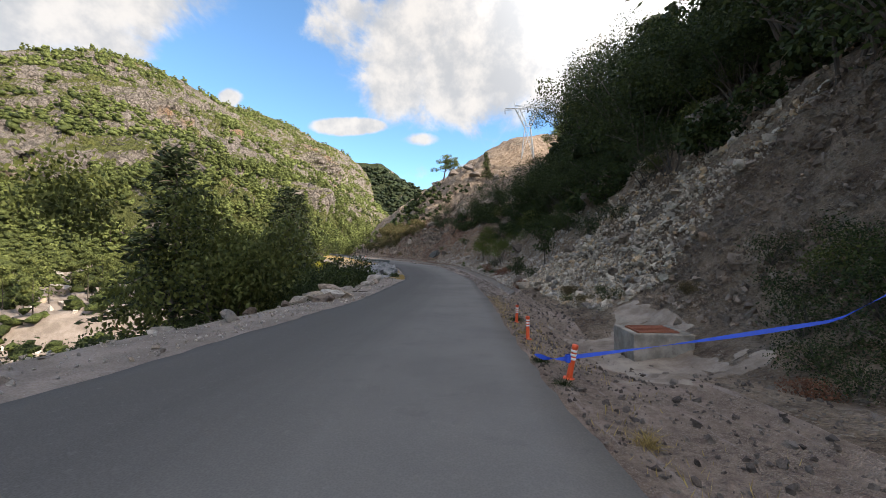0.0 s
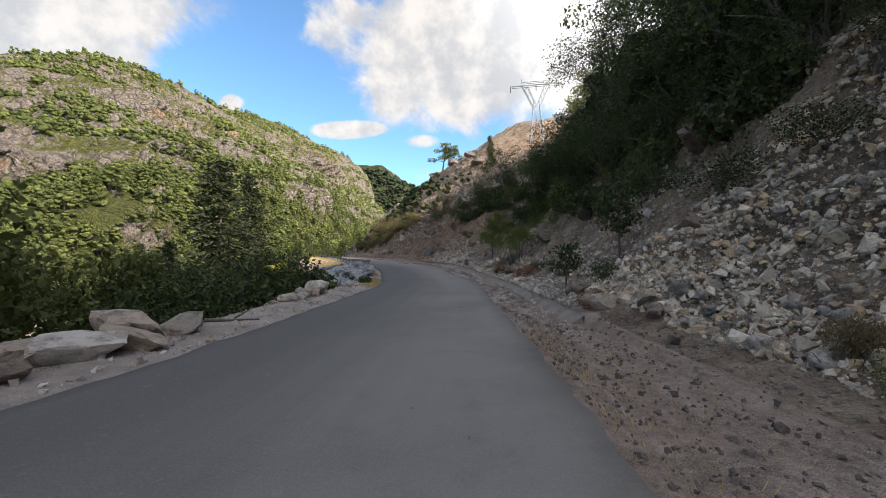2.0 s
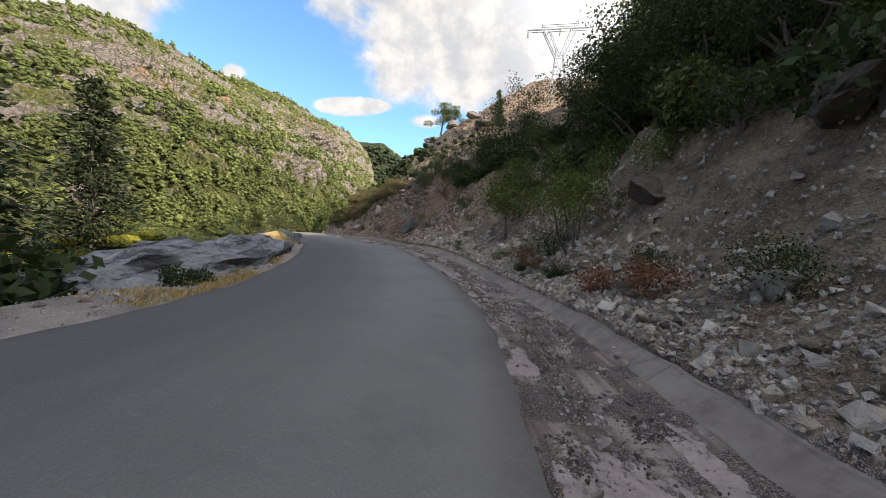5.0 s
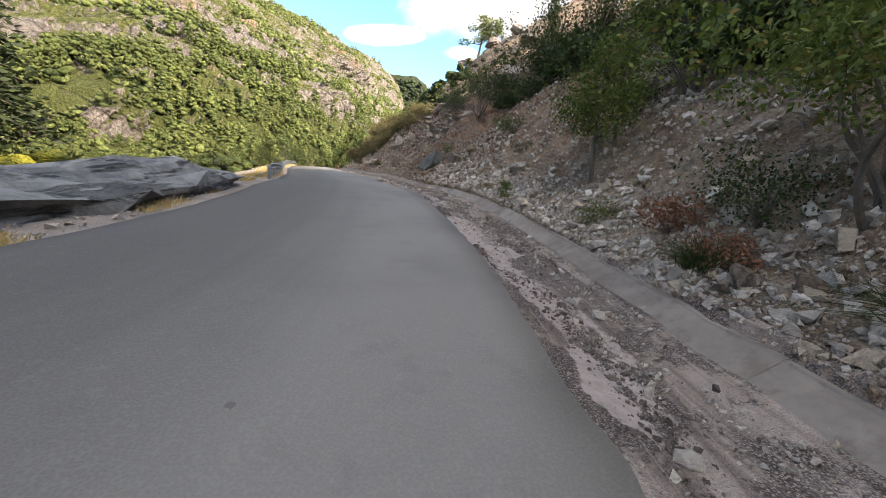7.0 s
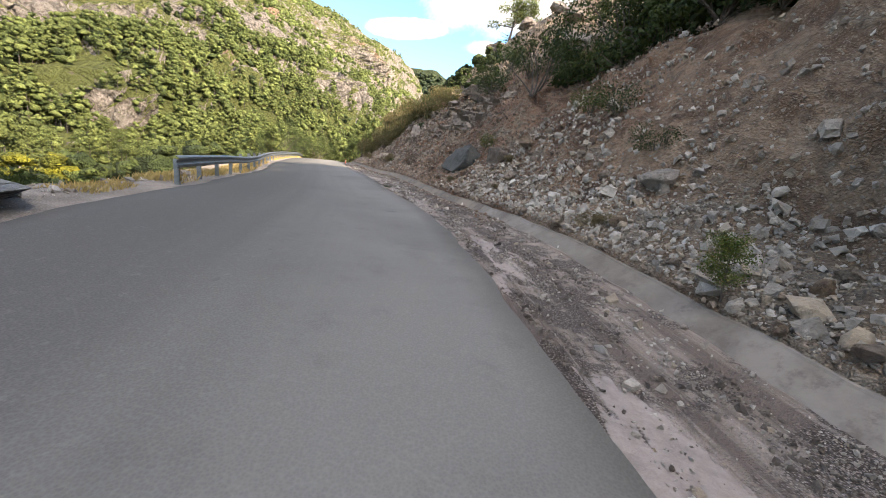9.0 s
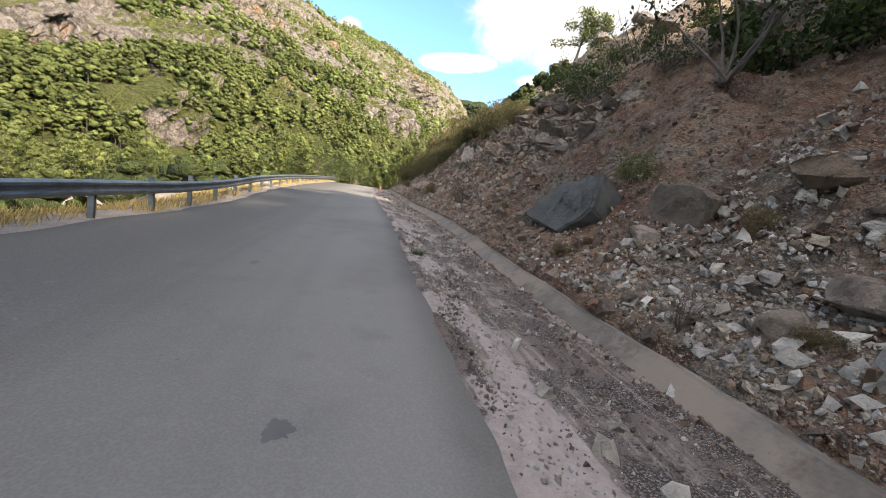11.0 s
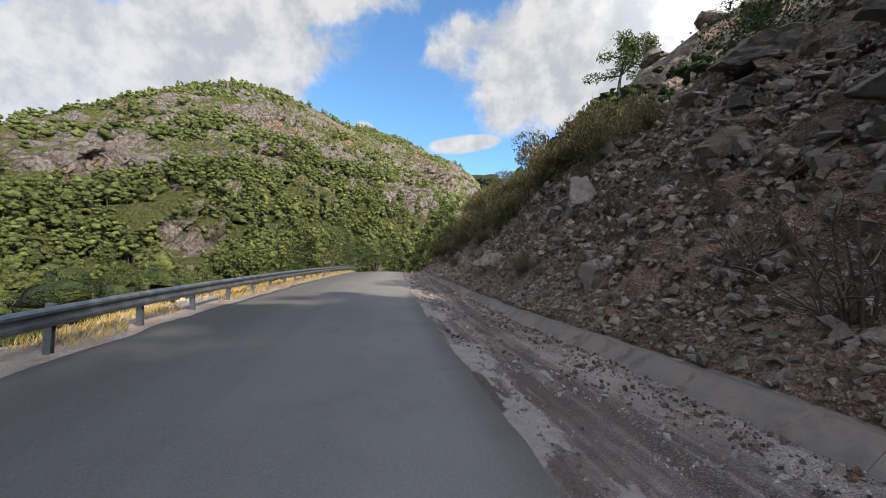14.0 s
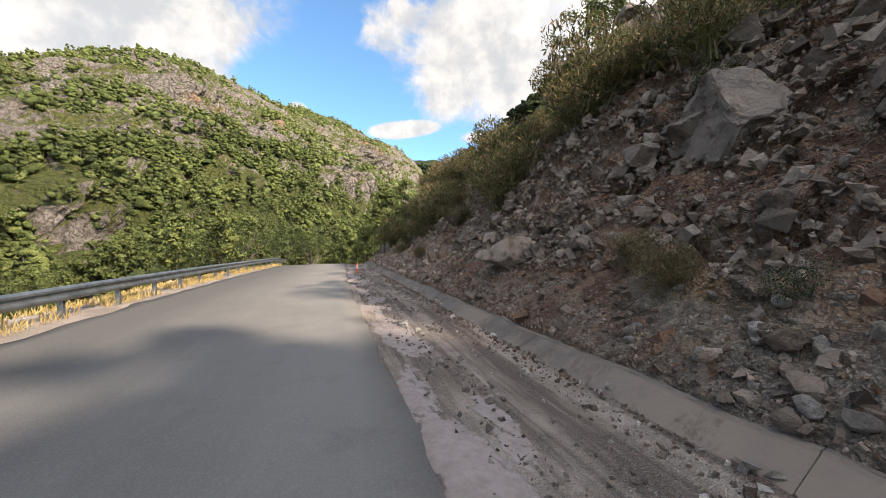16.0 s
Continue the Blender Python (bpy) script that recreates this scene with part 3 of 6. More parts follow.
def road_coords(x, y):
    """The station and the metres to the hill side of world places."""
    x, y = np.asarray(x, float), np.asarray(y, float)
    st = y.copy()
    for _ in range(12):
        i = lambda a: np.interp(st, _y, a)  # noqa: E731
        off = (x - i(_x)) * i(_tx) + (y - st) * i(_ty)
        st = np.clip(st + off * i(_ty), -70, 190)
    i = lambda a: np.interp(st, _y, a)  # noqa: E731
    return st, (x - i(_x)) * i(_ty) - (y - st) * i(_tx)


def road_w(st):
    return np.interp(st, [44, 58], [6.4, 5.75])


def kerb_at(st):
    return np.interp(st, [20, 42, 48, 60, 120], [1.45, 1.5, 1.85, 1.85, 1.8])


def ease(v, lo, hi):
    t = np.clip((np.asarray(v, float) - lo) / (hi - lo), 0, 1)
    return t * t * (3 - 2 * t)


SLOPES = {  # rise over the road against the way in from the kerb, for three stretches
    0: ([0, 1.2, 2.2, 3.2, 5, 8, 14, 25, 45, 90], [0.02, 0.05, 0.5, 1.2, 3.2, 7.0, 15, 28, 46, 60]),
    1: ([0, 1.0, 2.5, 4, 8, 14, 25, 45, 90], [0.0, 0.35, 1.3, 3.0, 7.2, 13, 24, 40, 52]),
    2: ([0, 0.8, 2, 3.5, 5, 8, 14, 25, 45, 90], [0.0, 0.4, 1.3, 3.0, 4.5, 6.8, 10.6, 17, 26, 33]),
    3: ([0, 0.8, 2, 3.5, 5, 8, 14, 25, 45, 90], [0.0, 0.4, 1.3, 3.0, 4.5, 6.8, 12, 22.5, 36, 46]),
}


def rise(st, u):
    """Height of the natural ground over the road."""
    st, u = np.broadcast_arrays(np.asarray(st, float), np.asarray(u, float))
    k = kerb_at(st)
    wall = np.interp(st, [46, 58, 68], [0.38, 0.28, 0.34])
    v = u - k - wall
    w1, w2, w3 = ease(st, 15, 24), ease(st, 48, 60), ease(st, 84, 100)
    hill = (1 - w1) * np.interp(v, *SLOPES[0]) + w1 * (1 - w2) * np.interp(v, *SLOPES[1]) + w2 * ((1 - w3) * np.interp(v, *SLOPES[2]) + w3 * np.interp(v, *SLOPES[3]))
    hill = hill + ease(st, 20, 24) * 0.2
    p = np.stack([st, u, hill], -1).reshape(-1, 3)
    rough = (fbm(p, 0.22, 5, 3) * 0.55 + fbm(p, 0.9, 3, 9, True) * 0.16).reshape(st.shape)
    hill = hill + rough * np.clip(v * 0.3, 0, 1.6)
    ditch = -0.05 - 0.07 * np.sin(np.clip(u / k, 0, 1) * math.pi) + 0.02 * fbm(p, 2.5, 3, 5).reshape(st.shape)
    hill = hill - 0.42 * np.exp(-((st - 8.6) / 2.6) ** 4) * ease(u, 0.6, 1.8) * ease(u, 6.0, 4.2)
    ditch = ditch - 0.42 * np.exp(-((st - 8.6) / 2.6) ** 4) * ease(u, 0.6, 1.8)
    right = np.where(v > 0, hill, ditch)
    w = -u - road_w(st)
    rail = ease(st, 50, 58)
    bench = 2.1 * (1 - rail) + 0.9 * rail
    q = np.maximum(w - bench, 0)
    drop = (1 - rail) * np.interp(q, [0, 1, 3, 7, 15, 30, 60, 120], [0, -0.5, -1.8, -4.2, -6.5, -8, -6, -4]) + rail * np.interp(q, [0, 1, 3, 8, 18, 35, 60, 120], [0, -0.2, -0.9, -2.6, -4.5, -5, -3, -2])
    left = -0.05 + 0.08 * np.clip(w, 0, 1) + drop + (fbm(p, 0.3, 4, 21).reshape(st.shape) * 0.5) * np.clip(q * 0.3, 0.08, 1.5)
    return np.where(u > 0, right, np.where(w > 0, left, -0.08))


def on_ground(st, u, sink=0.0):
    """A place on the ground by station and metres from the road's edge."""
    return Vector(at(st, u, float(rise(st, u)) - sink))


# ---- ground, hillside, road ----
sts = np.concatenate([np.arange(-60, -6, 1.5), np.arange(-6, 95, 0.3), np.arange(95, 186, 1.5)])
us = np.concatenate([np.arange(-130, -30, 5), np.arange(-30, -11, 1.0), np.arange(-11, -6.4, 0.3), [-6.4, -4.3, -2.1, -0.06, 0.0], np.arange(0.15, 2.6, 0.15), np.arange(2.6, 12, 0.25), np.arange(12, 32, 0.7), np.arange(32, 92, 2.5)])
S, U = np.meshgrid(sts, us, indexing="ij")
G = at(S, U, rise(S, U))
crag = np.clip((U - 3.0) * 0.15, 0, 1)[..., None]
jig = np.stack([fbm(G.reshape(-1, 3), 0.55, 3, 31 + i, True).reshape(S.shape) for i in range(2)], -1)
G[..., :2] += jig * crag * 0.35
ledge = np.stack([fbm(G.reshape(-1, 3) * [1, 1, 1.8], 1.25, 3, 36 + i, True).reshape(S.shape) for i in range(3)], -1)
bare = ease(U, 2.5, 3.6) * (0.25 + 0.75 * ease(S, 62, 70)) * ease(U, 16, 12)
G += (ledge - 0.3) * bare[..., None] * (np.array([0.17, 0.17, 0.13]) + np.array([0.16, 0.16, 0.12]) * ease(S, 64, 70)[..., None])
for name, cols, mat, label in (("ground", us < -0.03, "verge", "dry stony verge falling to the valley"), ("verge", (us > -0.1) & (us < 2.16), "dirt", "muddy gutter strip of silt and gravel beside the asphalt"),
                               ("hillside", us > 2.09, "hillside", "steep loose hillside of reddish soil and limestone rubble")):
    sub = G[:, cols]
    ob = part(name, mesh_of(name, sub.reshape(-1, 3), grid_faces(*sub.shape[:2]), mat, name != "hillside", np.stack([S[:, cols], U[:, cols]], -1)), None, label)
    tagged(ob, category="ground", kind="structure")

rs = np.concatenate([np.arange(-60, -3, 0.4), np.arange(-3, 88, 0.1), np.arange(88, 186, 0.4)])
cols = np.array([0.0, 0.015, 0.5, 1.6, 3.2, 4.8, 5.9, 6.385, 6.4])
heights = np.array([-0.12, 0.0, 0.005, 0.02, 0.03, 0.02, 0.005, 0.0, -0.12])
S2, C2 = np.meshgrid(rs, cols, indexing="ij")
wob = fbm(np.stack([rs, rs * 0, rs * 0], -1), 1.9, 5, 40) * 0.032
wob2 = fbm(np.stack([rs, rs * 0 + 9, rs * 0], -1), 0.8, 4, 44) * 0.10
edge_w = np.where(C2 < 0.2, wob[:, None], 0) + np.where(C2 > 6.3, wob2[:, None], 0)
R = at(S2, -C2 * road_w(S2) / 6.4 + edge_w, heights[None, :] + 0.0 * S2)
tagged(part("road", mesh_of("road", R.reshape(-1, 3), grid_faces(*S2.shape)[:, ::-1], "asphalt", True, np.stack([S2, C2], -1)), None, "narrow worn grey asphalt road without markings"), category="road", kind="structure")

# kerb-like concrete gutter wall along the hill side
kerb = tagged(new("gutter"), "stained concrete roadside gutter wall at the foot of the hillside", "gutter", kind="structure")
rng = np.random.default_rng(4)
st0 = 22.6
while st0 < 112:
    length = rng.uniform(2.4, 3.8)
    ss = np.linspace(st0, st0 + length - rng.uniform(0.002, 0.005), 9)
    k = kerb_at(ss)
    lean, top = rng.normal(0, 0.004), 0.15 + rng.normal(0, 0.004)
    wide = np.interp(ss, [46, 58, 68], [0.34, 0.24, 0.3])
    prof = [(-0.02, -0.2), (0.0, -0.09), (wide, top - 0.02), (wide + 0.015, top), (wide + 0.06, top + 0.006), (wide + 0.08, top - 0.02), (wide + 0.1, -0.2)]
    chip = lattice(np.stack([ss * 2.3, ss * 0, ss * 0 + 5], -1), 12) * 0.02 + lattice(np.stack([ss * 6.1, ss * 0, ss * 0 + 2], -1), 13) * 0.012
    v = np.concatenate([at(ss, k + lean + du + chip * (0.4 + du), dh + chip * (dh > 0)) for du, dh in prof]).reshape(len(prof), 9, 3)
    f = grid_faces(len(prof), 9)
    n = len(prof)
    idx = np.arange(n * 9).reshape(n, 9)
    caps = [[idx[0, c], idx[1, c], idx[2, c], idx[6, c]] for c in (0, 8)] + [[idx[2, c], idx[3, c], idx[4, c], idx[5, c]] for c in (0, 8)] + [[idx[2, c], idx[5, c], idx[6, c], idx[6, c]] for c in ()]
    part("slab", mesh_of("slab", v.reshape(-1, 3), np.concatenate([f, np.array(caps)]), "concrete" if st0 < 56 else "mud_concrete", uv=np.stack([np.tile(ss, n), np.repeat(np.linspace(0, 0.5, n), 9)], -1)), kerb)
    st0 += length

# ---- rocks ----
def ico(level):
    bm = bmesh.new()
    bmesh.ops.create_icosphere(bm, subdivisions=level, radius=1.0)
    v = np.array([p.co[:] for p in bm.verts])
    f = np.array([[q.index for q in t.verts] for t in bm.faces])
    bm.free()
    return v, f


ICO = {k: ico(k) for k in (1, 2, 3, 4)}


def rock_shape(seed, level=3, flat=0.75, cuts=14, depth=(0.38, 0.78)):
    """A broken stone: a ball cut by planes, with a rough skin."""
    r = np.random.default_rng(seed)
    v, f = ICO[level]
    v = v / (np.abs(v) ** 3).sum(1)[:, None] ** (1 / 3)  # blocky to begin with
    v = v @ np.linalg.qr(np.eye(3) + r.normal(0, 0.25, (3, 3)))[0]
    for _ in range(cuts):
        n = r.normal(size=3)
        n /= np.linalg.norm(n)
        v -= np.maximum(v @ n - r.uniform(*depth), 0)[:, None] * n
    if level > 1:
        v *= 1 + 0.10 * fbm(v + seed, 2.0, 5, seed, True)[:, None]
    if level > 3:
        v *= 1 + 0.10 * fbm(v * [1, 1, 2.0] + seed, 2.6, 5, seed + 7, True)[:, None]
    v *= np.array([1.0, r.uniform(0.65, 1.0), flat * r.uniform(0.8, 1.1)])
    return v, f


ROCK_MESH = {}
def rock(st, u, size, mat="grey_stone", label="", seed=0, sink=0.3, turn=None, tall=1.0, name="rock", group="", level=3, yaw=None):
    key = (mat, seed, level)
    if key not in ROCK_MESH:
        v, f = rock_shape(seed + 1, level)
        ROCK_MESH[key] = mesh_of("rock", v, f, mat, False)
    ob = new(name, ROCK_MESH[key])
    p = on_ground(st, u)
    r = random.Random(seed * 77 + int(st * 10) + int(u * 100))
    yaw = r.uniform(0, 360) if yaw is None else yaw
    m = pose(p.x, p.y, p.z + size * tall * 0.7 * (1 - sink) - size * tall * 0.15, r.uniform(-18, 18), r.uniform(-18, 18), yaw)
    ob.matrix_world = m @ Matrix.Diagonal((size, size, size * tall, 1))
    return tagged(ob, label, "rock", group)


def chip_shape(seed):
    """A broken block with uneven corners."""
    r = np.random.default_rng(seed)
    v = np.array([(x, y, z) for z in (-1, 1) for x, y in ((-1, -1), (1, -1), (1, 1), (-1, 1))], float)
    v = v * r.uniform(0.32, 0.88, (8, 1)) * np.array([1.0, r.uniform(0.6, 0.95), r.uniform(0.35, 0.8)]) + r.normal(0, 0.14, (8, 3))
    q = [(3, 2, 1, 0), (4, 5, 6, 7), (0, 1, 5, 4), (1, 2, 6, 5), (2, 3, 7, 6), (3, 0, 4, 7)]
    return v, np.array([t for a, b, c, d in q for t in ((a, b, c), (a, c, d))])


def rubble(name, n, st_range, u_of, size_of, mat, label, seed, sink=0.25, floor=None):
    """Many loose stones as one mesh."""
    r = np.random.default_rng(seed)
    kinds = [chip_shape(500 + seed * 13 + i) if i < 9 else rock_shape(500 + seed * 13 + i, 1, 0.75, 4, (0.6, 0.85)) for i in range(10)]
    st = r.uniform(*st_range, n)
    u = u_of(r, st)
    size = size_of(r, st, u)
    h = rise(st, u)
    p = at(st, u, h)
    p[:, 2] += size * (0.55 - sink)
    q = r.normal(size=(n, 4))
    q /= np.linalg.norm(q, axis=1)[:, None]
    w, x, y, z = q.T
    rot = np.stack([1 - 2 * (y * y + z * z), 2 * (x * y - z * w), 2 * (x * z + y * w), 2 * (x * y + z * w), 1 - 2 * (x * x + z * z), 2 * (y * z - x * w), 2 * (x * z - y * w), 2 * (y * z + x * w), 1 - 2 * (x * x + y * y)], -1).reshape(-1, 3, 3)
    out = []
    pick = r.integers(0, 10, n)
    for i, (v, f) in enumerate(kinds):
        m = pick == i
        vv = np.einsum("nij,kj->nki", rot[m], v) * size[m][:, None, None] + p[m][:, None]
        ff = f[None] + (np.arange(m.sum()) * len(v))[:, None, None]
        out.append((vv.reshape(-1, 3), ff.reshape(-1, 3)))
    v, f = join(out)
    return tagged(part(name, mesh_of(name, v, f, mat)), label, "stones", kind="stuff")


def lognorm(lo, mid, hi):
    """Stone sizes about a middle one."""
    return lambda r, st, u: np.clip(mid * np.exp(r.normal(0, 0.6, len(st))), lo, hi)


def strip(lo, width, seed, a=1.0, b=1.6):
    """Distances from the road's edge, gathered into patches along it."""
    def pick(r, st):
        w = r.beta(a, b, len(st))
        w = w * (0.55 + 0.9 * np.abs(lattice(np.stack([st * 0.9, st * 0, st * 0], -1), seed)))
        return (lo(st) if callable(lo) else lo) + np.clip(w, 0, 1) * (width(st) if callable(width) else width)
    return pick


def bed(lo, hi, seed, thin=0.15):
    """Distances from the road's edge within the gutter, crowded into patches and streaks along it."""
    def pick(r, st):
        u = r.uniform(lo, hi, (len(st), 6))
        n = np.stack([lattice(np.stack([st * 0.55, u[:, k] * 2.6, st * 0], -1), seed) + 0.6 * lattice(np.stack([st * 1.9, u[:, k] * 6.0, st * 0], -1), seed + 1) for k in range(6)], 1)
        best = np.where(r.random(len(st)) < thin, 0, n.argmax(1))
        return u[np.arange(len(st)), best] * kerb_at(st)
    return pick


rubble("gravel", 15000, (21, 66), bed(0.06, 0.86, 70), lognorm(0.005, 0.010, 0.045), "gravel", "dark loose gravel washed into the roadside gutter", 1)
rubble("gravel", 2600, (66, 96), bed(0.1, 0.95, 78), lognorm(0.006, 0.013, 0.05), "gravel", "sparse dark gravel on the beige dirt beside the asphalt", 24)
rubble("gravel", 11000, (21, 72), bed(0.1, 0.98, 73), lognorm(0.005, 0.010, 0.04), "pale_chips", "pale broken gravel lying in the roadside gutter", 21)
rubble("gravel", 900, (21, 96), bed(0.3, 1.15, 76, 0.5), lognorm(0.015, 0.03, 0.09), "pale_chips", "single pale stones rolled into the gutter", 22)
rubble("rubble", 9000, (24, 84), lambda r, st: kerb_at(st) + np.interp(st, [46, 58, 68], [0.36, 0.26, 0.32]) + r.beta(0.8, 2.4, len(st)) * 1.6, lognorm(0.008, 0.016, 0.06), "grey_chips", "small broken stone spilling over the gutter wall", 23)
rubble("gravel", 5000, (-2, 22), lambda r, st: 0.1 + r.beta(1.0, 1.6, len(st)) * 3.4, lognorm(0.007, 0.016, 0.07), "gravel", "loose gravel on the dirt verge", 2)
rubble("gravel", 5000, (54, 92), lambda r, st: kerb_at(st) + 0.05 - r.beta(0.9, 2.2, len(st)) * 0.55, lognorm(0.006, 0.012, 0.05), "red_chips", "dark reddish debris heaped along the foot of the gutter wall", 26)
rubble("rubble", 900, (65, 76), lambda r, st: kerb_at(st) + 0.36 + r.beta(1.0, 1.8, len(st)) * 1.7, lognorm(0.025, 0.045, 0.10), "grey_chips", "heap of fist-sized broken stones above the gutter wall", 27)
rubble("rubble", 14000, (24, 60), strip(lambda st: kerb_at(st) + 0.45, 9, 3, 1.0, 2.4), lognorm(0.014, 0.036, 0.2), "pale_chips", "broken limestone rubble on the hillside", 3)
rubble("rubble", 14500, (55, 84), strip(lambda st: kerb_at(st) + 0.3, 9, 4, 1.0, 1.7), lognorm(0.012, 0.028, 0.16), "red_chips", "broken limestone rubble on the red hillside", 4)
rubble("rubble", 6000, (26, 62), lambda r, st: kerb_at(st) + 0.4 + r.beta(1.0, 2.0, len(st)) * 2.6, lognorm(0.01, 0.02, 0.06), "pale_chips", "fine broken stone at the foot of the slope", 13)
rubble("rubble", 3500, (84, 104), strip(lambda st: kerb_at(st) + 0.3, 8, 4, 1.0, 1.7), lognorm(0.03, 0.06, 0.25), "grey_chips", "broken limestone rubble further up the road", 11)
rubble("scree", 12500, (12.0, 25), lambda r, st: 2.7 + (25 - st) * 0.03 + r.beta(1.0, 1.5, len(st)) * 7.5, lognorm(0.02, 0.042, 0.22), "scree_chips", "pale scree of broken limestone", 5)
rubble("scree", 6000, (2, 14), lambda r, st: 4.2 + r.beta(1.0, 1.5, len(st)) * 6.5, lognorm(0.015, 0.034, 0.2), "grey_chips", "grey scree of broken limestone", 6)
rubble("rubble", 3500, (-4, 58), lambda r, st: -ROAD_W - 0.2 - r.beta(1.0, 1.8, len(st)) * 3.5, lognorm(0.01, 0.024, 0.1), "pale_chips", "small stones on the outer verge", 7)
rubble("rubble", 700, (56, 112), lambda r, st: -6.4 - r.beta(1.2, 1.6, len(st)) * 6, lognorm(0.02, 0.05, 0.25), "pale_chips", "stones on the bank behind the guardrail", 8)
rubble("rubble", 1800, (0, 100), lambda r, st: 10 + r.beta(1.0, 1.3, len(st)) * 30, lognorm(0.06, 0.13, 0.6), "grey_chips", "broken rock on the upper hillside", 9)
rubble("rubble", 900, (20, 160), lambda r, st: -30 - r.beta(1.3, 1.0, len(st)) * 80, lognorm(0.2, 0.5, 1.8), "pale_chips", "white rocks on the valley floor", 10)

rubble("rubble", 5500, (66, 86), lambda r, st: 3.4 + r.beta(1.2, 1.3, len(st)) * 5.5, lognorm(0.025, 0.058, 0.2), "slate_chips", "grey angular stones strewn over the slope", 12)

# stones that lie singly among the rubble
r9 = random.Random(9)
for i in range(270):
    a = r9.random()
    if a < 0.4:
        st, u, mat, size = r9.uniform(12, 24), r9.uniform(3.0, 6.5), "pale_stone", r9.uniform(0.08, 0.22)
    elif a < 0.65:
        st, u, mat, size = r9.uniform(24, 56), r9.uniform(2.2, 4.5), "grey_stone", r9.uniform(0.08, 0.2)
    elif a < 0.82:
        st, u, mat, size = r9.uniform(74.6, 76.9), r9.uniform(2.3, 3.3), "pale_stone", r9.uniform(0.05, 0.12)
    else:
        st, u, mat, size = r9.uniform(56, 84), r9.uniform(2.6, 5.5), "grey_stone", r9.uniform(0.06, 0.16)
    rock(st, u, size, mat, "rough broken limestone block lying on the rubble slope", i % 7, 0.25, name="stone", group="stones on the slope", level=2)

# large rocks on the hill side
BIG = [(22.9, 2.3, 0.5, "pale_stone", 3), (21.7, 3.0, 0.42, "pale_stone", 5), (20.9, 2.85, 0.33, "grey_stone", 2), (21.2, 3.6, 0.28, "pale_stone", 4), (19.3, 2.3, 0.17, "grey_stone", 1), (20.2, 3.5, 0.24, "pale_stone", 6),
       (25.9, 2.5, 0.27, "grey_stone", 1), (26.5, 2.15, 0.2, "pale_stone", 2), (26.0, 2.05, 0.2, "pale_stone", 5), (34.1, 3.7, 0.38, "pale_stone", 3), (36.8, 3.0, 0.28, "pale_stone", 4),
       (41.2, 2.5, 0.26, "grey_stone", 2), (40.7, 2.75, 0.24, "grey_stone", 5), (39.3, 3.4, 0.25, "grey_stone", 6), (52.4, 4.2, 0.5, "pale_stone", 1), (44.4, 2.9, 0.2, "pale_stone", 3), (42.2, 2.6, 0.18, "pale_stone", 6),
       (57.4, 2.9, 0.28, "grey_stone", 2), (57.2, 3.4, 0.3, "grey_stone", 4), (58.4, 4.7, 0.5, "grey_stone", 6), (59.8, 3.5, 0.3, "grey_stone", 3), (58.7, 2.45, 0.16, "grey_stone", 1), (66.4, 4.6, 0.32, "grey_stone", 5),
       (63.5, 3.1, 0.26, "grey_stone", 2), (76.3, 4.1, 0.22, "grey_stone", 4), (75.6, 2.75, 0.2, "grey_stone", 1), (79.6, 5.2, 0.35, "grey_stone", 6), (24.0, 5.5, 0.5, "grey_stone", 2), (17.5, 6.0, 0.42, "grey_stone", 4), (16.0, 5.0, 0.36, "grey_stone", 1)]
for i, (st, u, size, mat, seed) in enumerate(BIG):
    rock(st, u, size, mat, {"pale_stone": "large pale limestone boulder at the slope's foot", "grey_stone": "weathered grey limestone boulder on the slope", "dark_stone": "dark grey boulder lying in the scree"}[mat], seed, 0.3, group="boulders on the hill side")
rock(25.9, 2.75, 0.58, "slate_stone", "massive grey boulder beside the gutter", 12, 0.25, tall=0.95, name="boulder", yaw=20)
def wedge(name, st, u, size, mat, label, seed, turn, outline):
    """An angular slab: a polygon outline given thickness, its faces split and knocked."""
    r = np.random.default_rng(seed)
    bm = bmesh.new()
    front = [bm.verts.new((x, -0.28 + r.normal(0, 0.03), z)) for x, z in outline]
    back = [bm.verts.new((x * 0.82 + 0.05, 0.42 + r.normal(0, 0.05), z * 0.8)) for x, z in outline]
    n = len(outline)
    bm.faces.new(front[::-1]), bm.faces.new(back)
    for k in range(n):
        bm.faces.new((front[k], front[(k + 1) % n], back[(k + 1) % n], back[k]))
    bmesh.ops.recalc_face_normals(bm, faces=bm.faces)
    bmesh.ops.bevel(bm, geom=list(bm.edges), offset=0.035, segments=1, affect="EDGES")
    bmesh.ops.triangulate(bm, faces=bm.faces)
    bmesh.ops.subdivide_edges(bm, edges=list(bm.edges), cuts=3, use_grid_fill=True)
    v = np.array([q.co[:] for q in bm.verts])
    bmesh.ops.triangulate(bm, faces=bm.faces)
    bm.verts.index_update()
    f = np.array([[q.index for q in t.verts] for t in bm.faces])
    bm.free()
    v = v + 0.03 * np.stack([fbm(v + seed, 3.0, 3, seed + k, True) for k in range(3)], -1)
    ob = new(name, mesh_of(name, v, f, mat, False))
    p = on_ground(st, u)
    ob.matrix_world = pose(*p, *turn) @ Matrix.Diagonal((size, size, size, 1))
    return tagged(ob, label, "rock")


